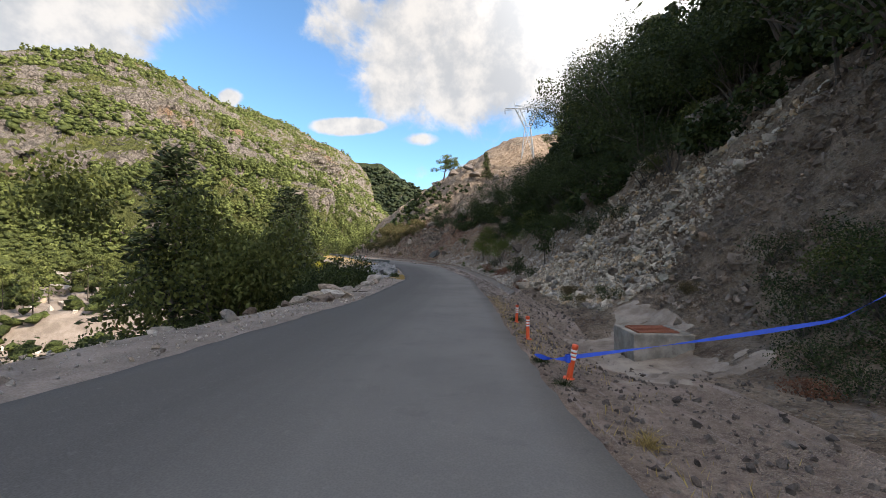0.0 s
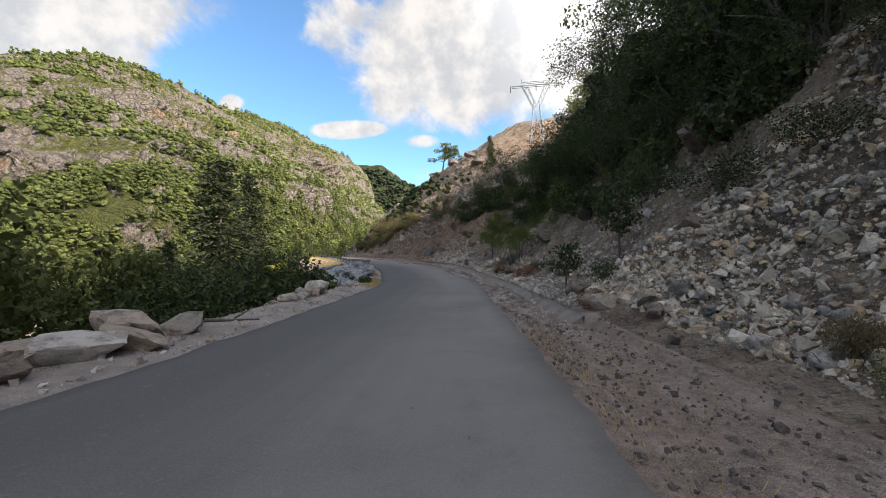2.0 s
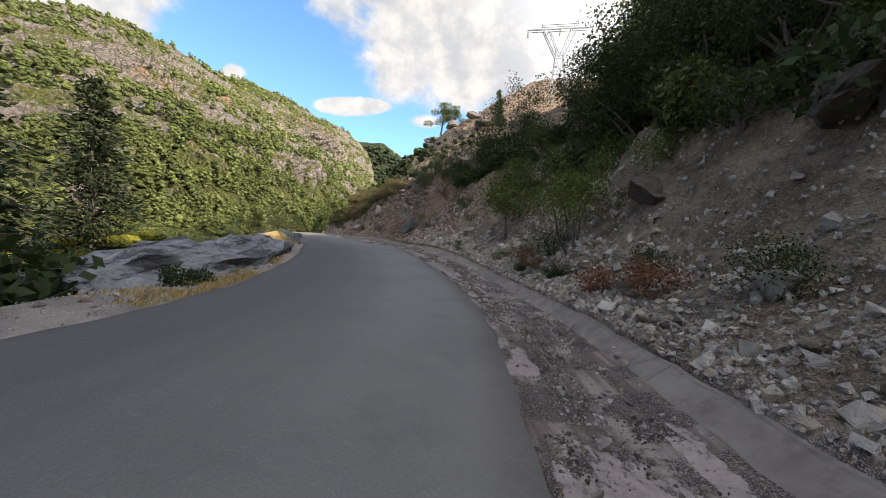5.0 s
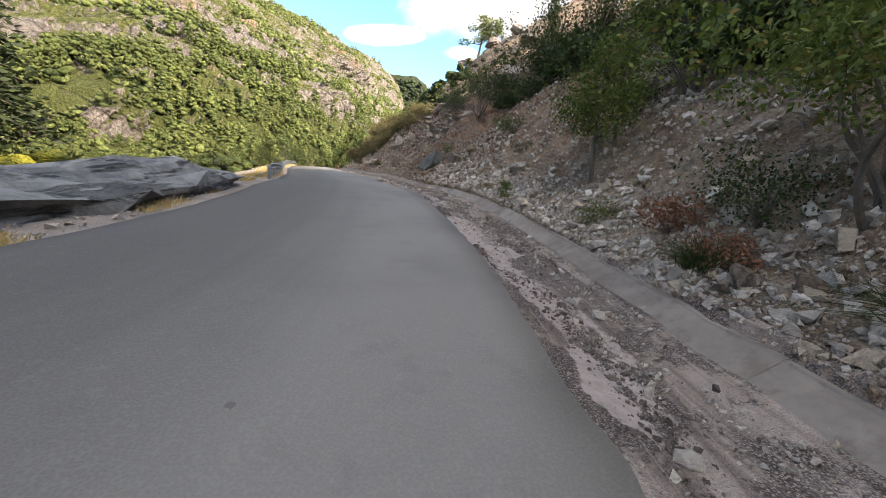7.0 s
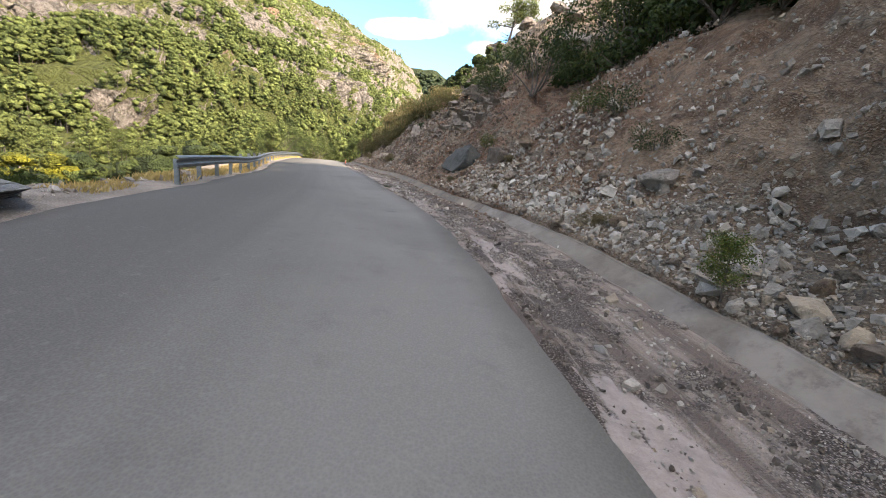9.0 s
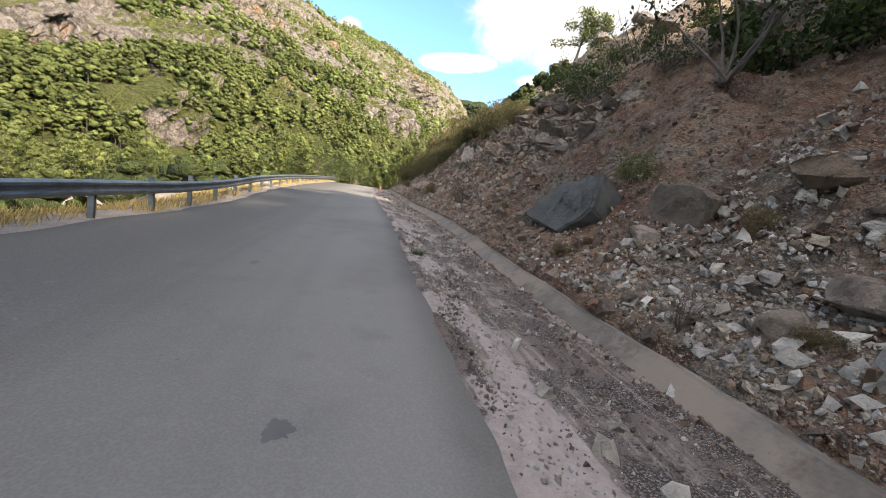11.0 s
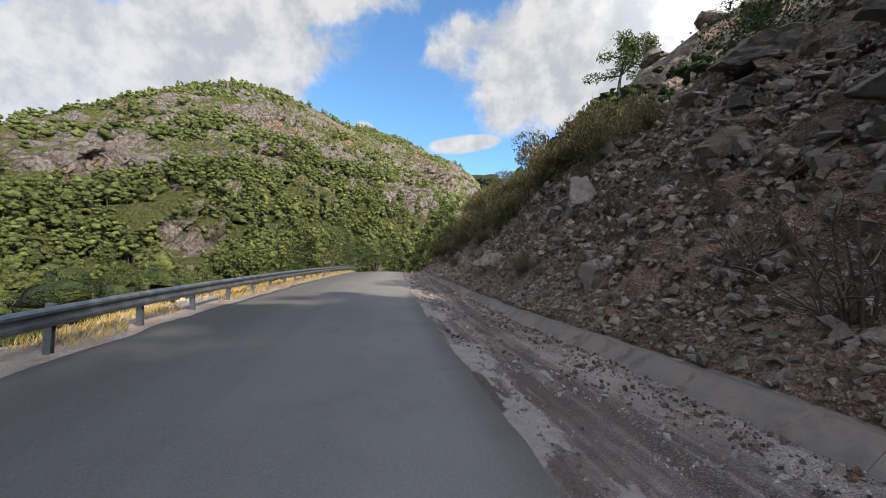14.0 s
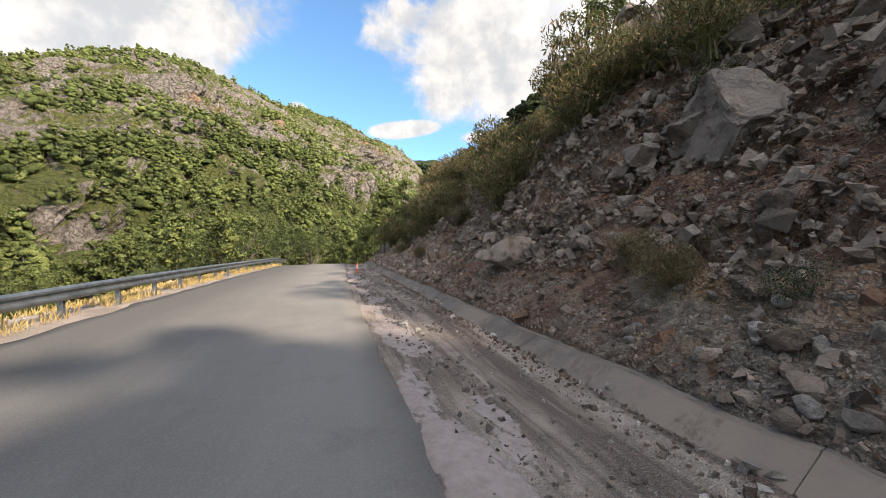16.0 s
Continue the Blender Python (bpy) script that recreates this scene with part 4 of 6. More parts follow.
wedge("boulder", 62.2, 3.6, 1.35, "dark_stone", "large angular slate-grey boulder on the red slope", 22, (-24, 6, -62), [(-0.75, -0.35), (0.45, -0.42), (0.85, 0.1), (0.55, 0.72), (0.2, 0.62), (-0.35, 0.38), (-0.8, 0.0)])
wedge("boulder", 60.0, 4.4, 1.0, "brown_stone", "flat-topped brown boulder on the slope", 17, (-8, 4, -66), [(-0.6, -0.4), (0.55, -0.4), (0.62, 0.3), (0.3, 0.42), (-0.5, 0.40), (-0.68, 0.2)])
rock(81.0, 3.35, 0.75, "grey_stone", "tall pale grey boulder at the foot of the slope", 19, 0.25, tall=1.2, name="boulder", yaw=40)
rock(73.1, 3.1, 0.38, "grey_stone", "upright grey rock stub on the slope", 21, 0.15, tall=1.3, name="boulder")
for st, u, size, tall, seed in ((77.6, 5.6, 0.95, 1.15, 23), (20.3, 11.5, 1.5, 0.6, 29), (21.5, 12.5, 1.2, 0.6, 31), (36.0, 6.6, 1.1, 0.8, 33), (39.5, 5.4, 0.8, 0.8, 35), (66, 12, 1.3, 0.8, 37), (86, 33, 2.2, 0.8, 39),
                                (92, 30, 2.0, 0.9, 41), (98, 31, 1.8, 0.9, 43), (104, 29, 2.2, 0.8, 45), (110, 27, 2.0, 0.8, 47), (75, 9.5, 1.0, 0.8, 49), (28, 8.5, 1.1, 0.8, 51)):
    rock(st, u, size, "slate_stone", "fissured grey limestone outcrop in the hillside", seed, 0.5, tall=tall, name="outcrop", group="outcrops", level=4)

r4 = random.Random(4)
for i in range(46):
    st = r4.uniform(66, 80)
    rock(st, r4.uniform(5.2, 8.6), r4.uniform(0.22, 0.62), "slate_stone", "jagged limestone ledge breaking out of the slope", 60 + i % 8, 0.5, tall=r4.uniform(0.6, 1.0), name="outcrop", group="ledges", yaw=r4.uniform(-25, 25))

# boulders along the outer verge
for i, (st, w, size, tall) in enumerate(((17.1, 1.3, 0.62, 0.55), (17.9, 2.0, 0.75, 0.5), (18.7, 1.5, 0.9, 0.45), (19.6, 1.3, 0.8, 0.45), (20.2, 2.0, 0.75, 0.5), (21.1, 1.6, 0.7, 0.5), (16.4, 2.1, 0.5, 0.55), (22.1, 1.9, 0.55, 0.5), (15.7, 2.3, 0.3, 0.6),
                                          (27.6, 1.8, 0.4, 0.8), (28.2, 1.55, 0.36, 0.8), (28.9, 1.7, 0.44, 0.75), (29.7, 1.8, 0.5, 0.7), (30.7, 1.8, 0.62, 0.7), (31.7, 1.9, 0.42, 0.7), (27.2, 2.2, 0.25, 0.5), (12.5, 2.0, 0.3, 0.6), (10.5, 1.4, 0.35, 0.6), (9.5, 2.6, 0.5, 0.6))):
    rock(st, -ROAD_W - w, size, "pale_stone" if i % 4 else "grey_stone", "pale limestone boulder on the outer road verge", i % 9, 0.38, tall=tall * 1.4, group="boulders on the outer verge")
v, f = rock_shape(71, 4, 0.5, 9, (0.55, 0.9))
v = v * np.array([3.8, 6.8, 2.15])
v = v + 0.3 * fbm(v, 0.9, 5, 3, True)[:, None] * np.array([0.3, 0.3, 1.0]) * np.clip(v[:, 2:] + 0.5, 0, 1)
slab_rock = tagged(new("rock_slab", mesh_of("rock_slab", v, f, "slab_stone", False)), "broad low slab of cracked grey rock beside the road", "rock")
slab_rock.matrix_world = pose(*at(45.8, -ROAD_W - 4.0, -0.75), 4, -3, 10)

# ---- roadside things ----
def post(st, u, lean=0.0):
    ob = tagged(new("delineator_post"), "orange flexible road post with white bands on the dirt verge", "road post", "delineator posts")
    ob.matrix_world = Matrix.Translation(on_ground(st, u)) @ pose(0, 0, 0, lean, lean * 0.7, 20)
    part("base", mesh_of("base", *tube([(0, 0, -0.03), (0, 0, 0.012), (0, 0, 0.03)], [0.095, 0.09, 0.05], 14), "orange", False), ob)
    part("tube", mesh_of("tube", *tube([(0, 0, 0.0), (0, 0, 0.1), (0, 0, 0.30), (0, 0, 0.42), (0, 0, 0.50), (0, 0, 0.515)], [0.045, 0.043, 0.040, 0.040, 0.040, 0.03], 14), "orange", True), ob)
    part("cap", mesh_of("cap", *tube([(0, 0, 0.47), (0, 0, 0.475), (0, 0, 0.515), (0, 0, 0.53), (0, 0, 0.53)], [0.041, 0.048, 0.048, 0.04, 0.001], 14), "orange", True), ob)
    for h in (0.30, 0.36, 0.42):
        part("band", mesh_of("band", *tube([(0, 0, h), (0, 0, h + 0.001), (0, 0, h + 0.034), (0, 0, h + 0.035)], [0.039, 0.0425, 0.0425, 0.039], 14), "white_band", True), ob, "white reflective band")
    return ob


post_a = post(5.75, 0.45, 9)
post(8.9, 0.35, 0), post(11.5, 0.42, 2), post(95.5, 0.7, 0)

# blue tape tied round the first post and up to the bushes
def ribbon(points, width, sag=0.0, twist=0.0):
    pts = np.array(points, float)
    t = np.linspace(0, 1, 40)
    c = np.stack([np.interp(t, np.linspace(0, 1, len(pts)), pts[:, i]) for i in range(3)], -1)
    c[:, 2] -= sag * np.sin(t * math.pi)
    a = t * twist
    d = np.stack([0.25 * np.sin(a), 0.25 * np.cos(a), np.cos(a * 0.9)], -1) * width / 2
    v = np.stack([c + d, c - d, c - d + [0.001, 0.001, 0], c + d + [0.001, 0.001, 0]], 1)
    n = len(t)
    idx = np.arange(n * 4).reshape(n, 4)
    f = np.concatenate([np.stack([idx[:-1, k], idx[1:, k], idx[1:, (k + 1) % 4], idx[:-1, (k + 1) % 4]], -1) for k in range(4)])
    return v.reshape(-1, 3), f


pa = on_ground(5.75, 0.45) + Vector((0, 0, 0.30))
tape = tagged(new("barrier_tape"), "blue plastic barrier tape tied to an orange post", "tape")
part("long_end", mesh_of("tape", *ribbon([pa + Vector((0.03, 0, 0.02)), on_ground(5.0, 3.6) + Vector((0, 0, 0.75)), on_ground(4.6, 6.2) + Vector((0, 0, 0.25))], 0.06, 0.1, 9.0), "blue_tape"), tape)
part("short_end", mesh_of("tape", *ribbon([pa, pa + Vector((-0.25, 0.25, -0.03)), on_ground(6.3, 0.05) + Vector((0, 0, 0.18))], 0.07, 0.03, 5.0), "blue_tape"), tape)
part("knot", mesh_of("knot", *tube([pa + Vector((0, 0, -0.05)), pa + Vector((0, 0, -0.03)), pa + Vector((0, 0, 0.05)), pa + Vector((0, 0, 0.06))], [0.05, 0.058, 0.055, 0.045], 12), "blue_tape"), tape)

# concrete catch pit with a rusty cover, and the apron round it
pit = tagged(new("catch_pit"), "concrete storm-drain pit with a rusty steel cover", "drain")
base = on_ground(8.35, 2.95)
pit.matrix_world = pose(base.x - 0.08, base.y, -0.74, 0, 0, -4) @ Matrix.Diagonal((0.78, 0.85, 0.92, 1))
for wall_part in (block(-0.75, -0.58, -0.62, 0.62, 0, 0.84, 0.02), block(0.58, 0.75, -0.62, 0.62, 0, 0.84, 0.02), block(-0.58, 0.58, -0.62, -0.46, 0, 0.84, 0.02), block(-0.58, 0.58, 0.46, 0.62, 0, 0.84, 0.02)):
    part("wall", mesh_of("wall", *wall_part, "pale_concrete"), pit)
cover = part("cover", mesh_of("cover", *block(-0.52, 0.5, -0.42, 0.42, 0.79, 0.855, 0.01), "rust"), pit, "rust-red steel plate cover")
for i in range(5):
    part("rib", mesh_of("rib", *block(-0.5, 0.48, -0.36 + i * 0.17, -0.33 + i * 0.17, 0.855, 0.872), "rust"), cover)
part("inlet", mesh_of("inlet", *tube([(-0.752, -0.1, 0.16), (-0.80, -0.1, 0.16), (-0.80, -0.1, 0.16)], [0.17, 0.17, 0.14], 12), "brown_stone"), pit, "dark pipe mouth")
ss, uu = np.linspace(4.6, 12.2, 90), np.linspace(0.8, 4.1, 40)
SA, UA = np.meshgrid(ss, uu, indexing="ij")
shape = 0.045 + 0.012 * fbm(np.stack([SA, UA, SA * 0], -1).reshape(-1, 3), 0.8, 3, 7).reshape(SA.shape)
rim = np.minimum(np.minimum(SA - 4.6, 12.2 - SA) / 1.9, np.minimum(UA - 0.8, 4.1 - UA) / 1.0) + 0.45 * fbm(np.stack([SA, UA, SA * 0 + 2], -1).reshape(-1, 3), 1.1, 4, 17).reshape(SA.shape)
shape = shape - 0.13 * (1 - np.clip(rim, 0, 1)) + 0.01 * fbm(np.stack([SA, UA, SA * 0 + 4], -1).reshape(-1, 3), 1.7, 3, 8).reshape(SA.shape) * (rim < 1)
SA = SA + 0.5 * np.sin(UA * 2.1)
A = at(SA, UA, rise(SA, UA) + shape + 0.002)
tagged(part("apron", mesh_of("apron", A.reshape(-1, 3), grid_faces(*SA.shape)[:, ::-1], "silt", True), None, "worn concrete apron covered in washed silt"), category="pavement", kind="structure")

# guardrail
rail_u = lambda st: np.interp(st, [55, 58, 64, 75, 85, 100], [-5.95, -6.0, -6.05, -6.05, -6.05, -6.2])  # noqa: E731
guard = tagged(new("guardrail"), "galvanised steel guardrail on the valley side of the road", "guardrail")
W_PROF = [(0.0, 0.0), (0.03, 0.015), (0.075, 0.05), (0.075, 0.09), (0.02, 0.13), (0.02, 0.18), (0.075, 0.22), (0.075, 0.26), (0.03, 0.295), (0.0, 0.31)]
W_PROF += [(d - 0.006, h) for d, h in W_PROF[::-1]]
for a in np.arange(56.4, 112, 4.0):
    ss = np.linspace(a, a + 4.06, 7)
    n = len(W_PROF)
    lift = 0.004 * (int(a) % 2)
    v = np.stack([at(ss, rail_u(ss) + d + lift, 0.42 + h) for d, h in W_PROF])
    idx = np.arange(n * 7).reshape(n, 7)
    f = np.stack([idx, np.roll(idx, -1, 0)], 0)
    f = np.stack([f[0][:, :-1], f[0][:, 1:], f[1][:, 1:], f[1][:, :-1]], -1).reshape(-1, 4)
    beam = part("beam", mesh_of("beam", v.reshape(-1, 3), f, "steel", False), guard, "W-shaped steel beam")
for a in np.arange(56.8, 112, 2.0):
    c = at(a, rail_u(a) - 0.09, float(rise(a, float(rail_u(a)))))
    r = math.degrees(math.atan2(-np.interp(a, _y, _tx), np.interp(a, _y, _ty)))
    top = float(at(a, 0, 0.66)[2] - c[2])
    v, f = join([block(-0.055, 0.055, -0.04, -0.034, -0.3, top), block(-0.055, 0.055, 0.034, 0.04, -0.3, top), block(-0.055, -0.049, -0.034, 0.034, -0.3, top)])
    p = part("post", mesh_of("post", v, f, "steel"), guard)
    p.matrix_world = pose(*c, rng.normal(0, 1.5), rng.normal(0, 1.5), r)
    part("spacer", mesh_of("spacer", *block(0.055, 0.085, -0.05, 0.05, top - 0.22, top - 0.08), "steel"), p)

# stains and patches on the asphalt
def patch(st, u, sx, sy, seed, mat="dark_patch", label="dark repaired patch in the asphalt"):
    r = np.random.default_rng(seed)
    th = np.linspace(0, 2 * math.pi, 26, endpoint=False)
    rad = 1 + 0.3 * lattice(np.stack([np.cos(th) * 2 + seed * 3, np.sin(th) * 2, th * 0], -1), seed) + 0.2 * lattice(np.stack([np.cos(th) * 6, np.sin(th) * 6 + seed, th * 0], -1), seed + 3)
    i = np.array([0.55, 1.0])
    S3, U3 = st + sy * np.sin(th)[None] * rad * i[:, None], u + sx * np.cos(th)[None] * rad * i[:, None]
    crown = lambda q: np.interp(-q, [0, 0.5, 1.6, 3.2, 4.8, 6.4], [0.0, 0.005, 0.02, 0.03, 0.02, 0.0])  # noqa: E731
    ring = at(S3, U3, crown(U3) + np.array([0.0045, 0.0035])[:, None]).reshape(-1, 3)
    mid = at(st, u, float(crown(u)) + 0.0045)
    n = 26
    f = [(n + k, n + (k + 1) % n, (k + 1) % n, k) for k in range(n)] + [(k, (k + 1) % n, 2 * n, 2 * n) for k in range(n)]
    tri = [t for q in f for t in ((q[0], q[1], q[2]), (q[0], q[2], q[3])) if len(set(t)) == 3]
    return tagged(part("asphalt_patch", mesh_of("asphalt_patch", np.vstack([ring, mid]), np.array(tri), mat)), label, "road patch", kind="structure")


patch(25.7, -1.3, 0.12, 0.3, 1), patch(54.35, -0.91, 0.15, 0.085, 2), patch(56.8, -1.27, 0.09, 0.1, 3), patch(60.3, -2.4, 0.06, 0.12, 4)
r7 = random.Random(7)
for i in range(26):
    patch(r7.uniform(2, 84), -r7.uniform(0.6, 5.8), r7.uniform(0.012, 0.035), r7.uniform(0.015, 0.05), 10 + i, label="small dark tar spot on the asphalt")

# lattice pylon on the ridge
pylon = tagged(new("power_pylon"), "grey steel lattice power pylon on the ridge", "pylon")
pb = Vector((23.2, 103.0, 31.6))
pylon.matrix_world = Matrix.Translation(pb) @ pose(0, 0, 0, 0, 0, -8)
def strut(a, b, r=0.09):
    r = r * 1.25
    return tube([a, (np.array(a) + np.array(b)) / 2, b], [r, r, r], 5)


body, arm = [], []
legs = [(-1.6, -1.2), (1.6, -1.2), (1.6, 1.2), (-1.6, 1.2)]
waist = [(-0.75, -0.6), (0.75, -0.6), (0.75, 0.6), (-0.75, 0.6)]
for i in range(4):
    j = (i + 1) % 4
    body += [strut((*legs[i], -4.0), (*waist[i], 4.2)), strut((*waist[i], 4.2), (*waist[j], 4.2), 0.06), strut((*legs[i], -4.0), (*waist[j], 4.2), 0.05), strut((*legs[j], -4.0), (*waist[i], 4.2), 0.05)]
for sx in (-1, 1):
    for sy in (-0.6, 0.6):
        arm += [strut((sx * 0.75, sy, 4.2), (sx * 3.2, sy * 0.7, 9.4)), strut((sx * 0.1, sy, 4.6), (sx * 2.0, sy * 0.7, 9.4), 0.07)]
        for q in range(4):
            a, b = q / 4, (q + 1) / 4
            arm.append(strut((sx * (0.75 + 2.45 * a), sy, 4.2 + 5.2 * a), (sx * (0.1 + 1.9 * b), sy, 4.6 + 4.8 * b), 0.05))
for sy in (-0.4, 0.4):
    arm += [strut((-6.1, 0, 9.6), (6.1, 0, 9.6), 0.07), strut((-5.6, sy, 9.3), (5.6, sy, 9.3), 0.06), strut((-3.4, sy, 10.2), (3.4, sy, 10.2), 0.06)]
for q in range(-6, 6):
    arm.append(strut((q * 0.95, -0.3, 9.3), ((q + 1) * 0.95, 0.3, 10.1 if abs(q) < 4 else 9.6), 0.05))
for sx in (-3.3, 3.3):
    arm.append(strut((sx, 0, 10.1), (sx * 1.02, 0, 11.2), 0.06))
part("tower", mesh_of("tower", *join(body), "pylon_steel"), pylon)
part("crossarm", mesh_of("crossarm", *join(arm), "pylon_steel"), pylon)
for sx in (-6.0, 0.0, 6.0):
    part("insulator", mesh_of("insulator", *tube([(sx, 0, 9.4), (sx, 0, 8.2), (sx, 0, 8.1)], [0.1, 0.1, 0.02], 6), "dark_stone"), pylon)

# ---- mountains ----
def spline(points, n):
    p = np.array(points, float)
    t = np.linspace(0, len(p) - 1, n)
    return np.stack([np.convolve(np.pad(np.interp(t, np.arange(len(p)), p[:, i]), 6, mode="edge"), np.ones(13) / 13, "valid") for i in range(3)], -1)


NA, NB = 420, 210
foot = spline([(-160, -160, -14), (-122, -20, -13), (-110, 60, -12), (-102, 100, -10), (-94, 122, -9), (-84, 145, -8), (-72, 180, -7), (-62, 230, -4), (-56, 300, 0), (-56, 380, 6), (-62, 480, 12), (-75, 620, 18), (-90, 780, 25), (-100, 900, 30), (-105, 980, 33)], NA)
ridge = spline([(-470, -260, 40), (-472, 20, 62), (-470, 160, 84), (-462, 262, 116), (-455, 322, 156), (-452, 393, 208), (-444, 439, 233), (-437, 466, 250), (-442, 520, 270), (-443, 561, 281), (-442, 617, 288), (-435, 678, 291), (-422, 744, 291), (-402, 816, 304), (-374, 894, 308), (-336, 976, 297), (-286, 1059, 285), (-250, 1107, 266), (-222, 1120, 235)], NA)
B = np.linspace(0, 1.12, NB)
lift = np.where(B < 1, 0.82 * B + 0.18 * B ** 2.2, 1 - (B - 1) * 1.5)
M = foot[:, None] + (ridge - foot)[:, None] * np.concatenate([np.repeat(B[None, :, None], 2, 2), lift[None, :, None]], 2)
flatp = M.reshape(-1, 3)
fade = (np.clip(B / 0.12, 0, 1) * np.interp(B, [0, 0.8, 1.0, 1.12], [1, 0.8, 0.3, 0.3]))[None, :]
bumps = fbm(flatp, 0.012, 5, 50, True).reshape(NA, NB) * 11 + fbm(flatp, 0.05, 4, 60, True).reshape(NA, NB) * 3.4 + fbm(flatp, 0.2, 3, 66, True).reshape(NA, NB) * 1.1
M[..., 2] += bumps * fade
M[..., 0] += (fbm(flatp, 0.03, 4, 70).reshape(NA, NB) * 8 + fbm(flatp, 0.13, 3, 74, True).reshape(NA, NB) * 1.6) * fade
# ledges: the slope steps up in bands
band = M[..., 2] / 17.0 + fbm(flatp, 0.01, 3, 80).reshape(NA, NB) * 0.9
M[..., 2] += (np.abs((band % 1.0) - 0.5) * 2 - 0.5) * 3.2 * fade
# the far end breaks off in a cliff below the crest
cliff = ease(np.linspace(0, 1, NA), 0.72, 0.84)[:, None]
M[..., 2] += cliff * (np.interp(B, [0, 0.5, 0.72, 0.86, 1.0, 1.12], [0, -14, -34, -8, 0, 0])[None, :]) * np.clip(foot[:, 1:2] / 300, 0, 1)
# two ochre crags that stand out of the woods
CRAGS = (((-116, 150, 14), 12.0, 9.0), ((-186, 172, 41), 17.0, 9.0), ((-179, 215, 56), 19.0, 8.0), ((-99, 142, -1), 7.0, 4.0), ((-105, 123, -3), 8.0, 4.0), ((-101, 300, 50), 16.0, 9.0), ((-266, 361, 139), 34.0, 12.0), ((-250, 718, 177), 60.0, 22.0))
for place, reach, out in CRAGS:
    near = np.exp(-(((M - np.array(place)) ** 2).sum(-1) / reach ** 2) ** 2)
    M[..., 0] += out * near * (0.8 + 0.5 * fbm(flatp, 0.15, 3, 88, True).reshape(NA, NB))
    M[..., 2] += 0.35 * out * near
tagged(part("mountain", mesh_of("mountain", M.reshape(-1, 3), grid_faces(NA, NB), "mountain", False), None, "sunlit limestone mountain with scrub and scattered pines"), category="mountain", kind="structure")

far_foot = spline([(-900, 1250, 20), (-300, 1150, 20), (200, 1150, 10), (700, 1200, 10)], 90)
far_top = spline([(-800, 1600, 350), (-420, 1600, 348), (-300, 1600, 350), (-255, 1600, 345), (-200, 1600, 318), (-140, 1600, 282), (-80, 1600, 235), (60, 1600, 175), (500, 1500, 140)], 90)
FB = np.linspace(0, 1.1, 50)
F = far_foot[:, None] + (far_top - far_foot)[:, None] * FB[None, :, None]
F[..., 2] += fbm(F.reshape(-1, 3), 0.01, 4, 90, True).reshape(90, 50) * 22 * np.interp(FB, [0, 0.9, 1.1], [1, 0.6, 0.4])[None]
tagged(part("mountain", mesh_of("mountain", F.reshape(-1, 3), grid_faces(90, 50), "far_mountain", False), None, "distant dark wooded mountain closing the valley"), category="mountain", kind="structure")

# plain that carries the ground on to the horizon
plain = np.array([(-4500, -4500, -16), (4500, -4500, -16), (4500, 4500, -16), (-4500, 4500, -16)], float)
tagged(part("ground", mesh_of("ground", plain, np.array([(0, 1, 2, 3)]), "verge"), None, "valley ground reaching to the horizon"), category="ground", kind="structure")


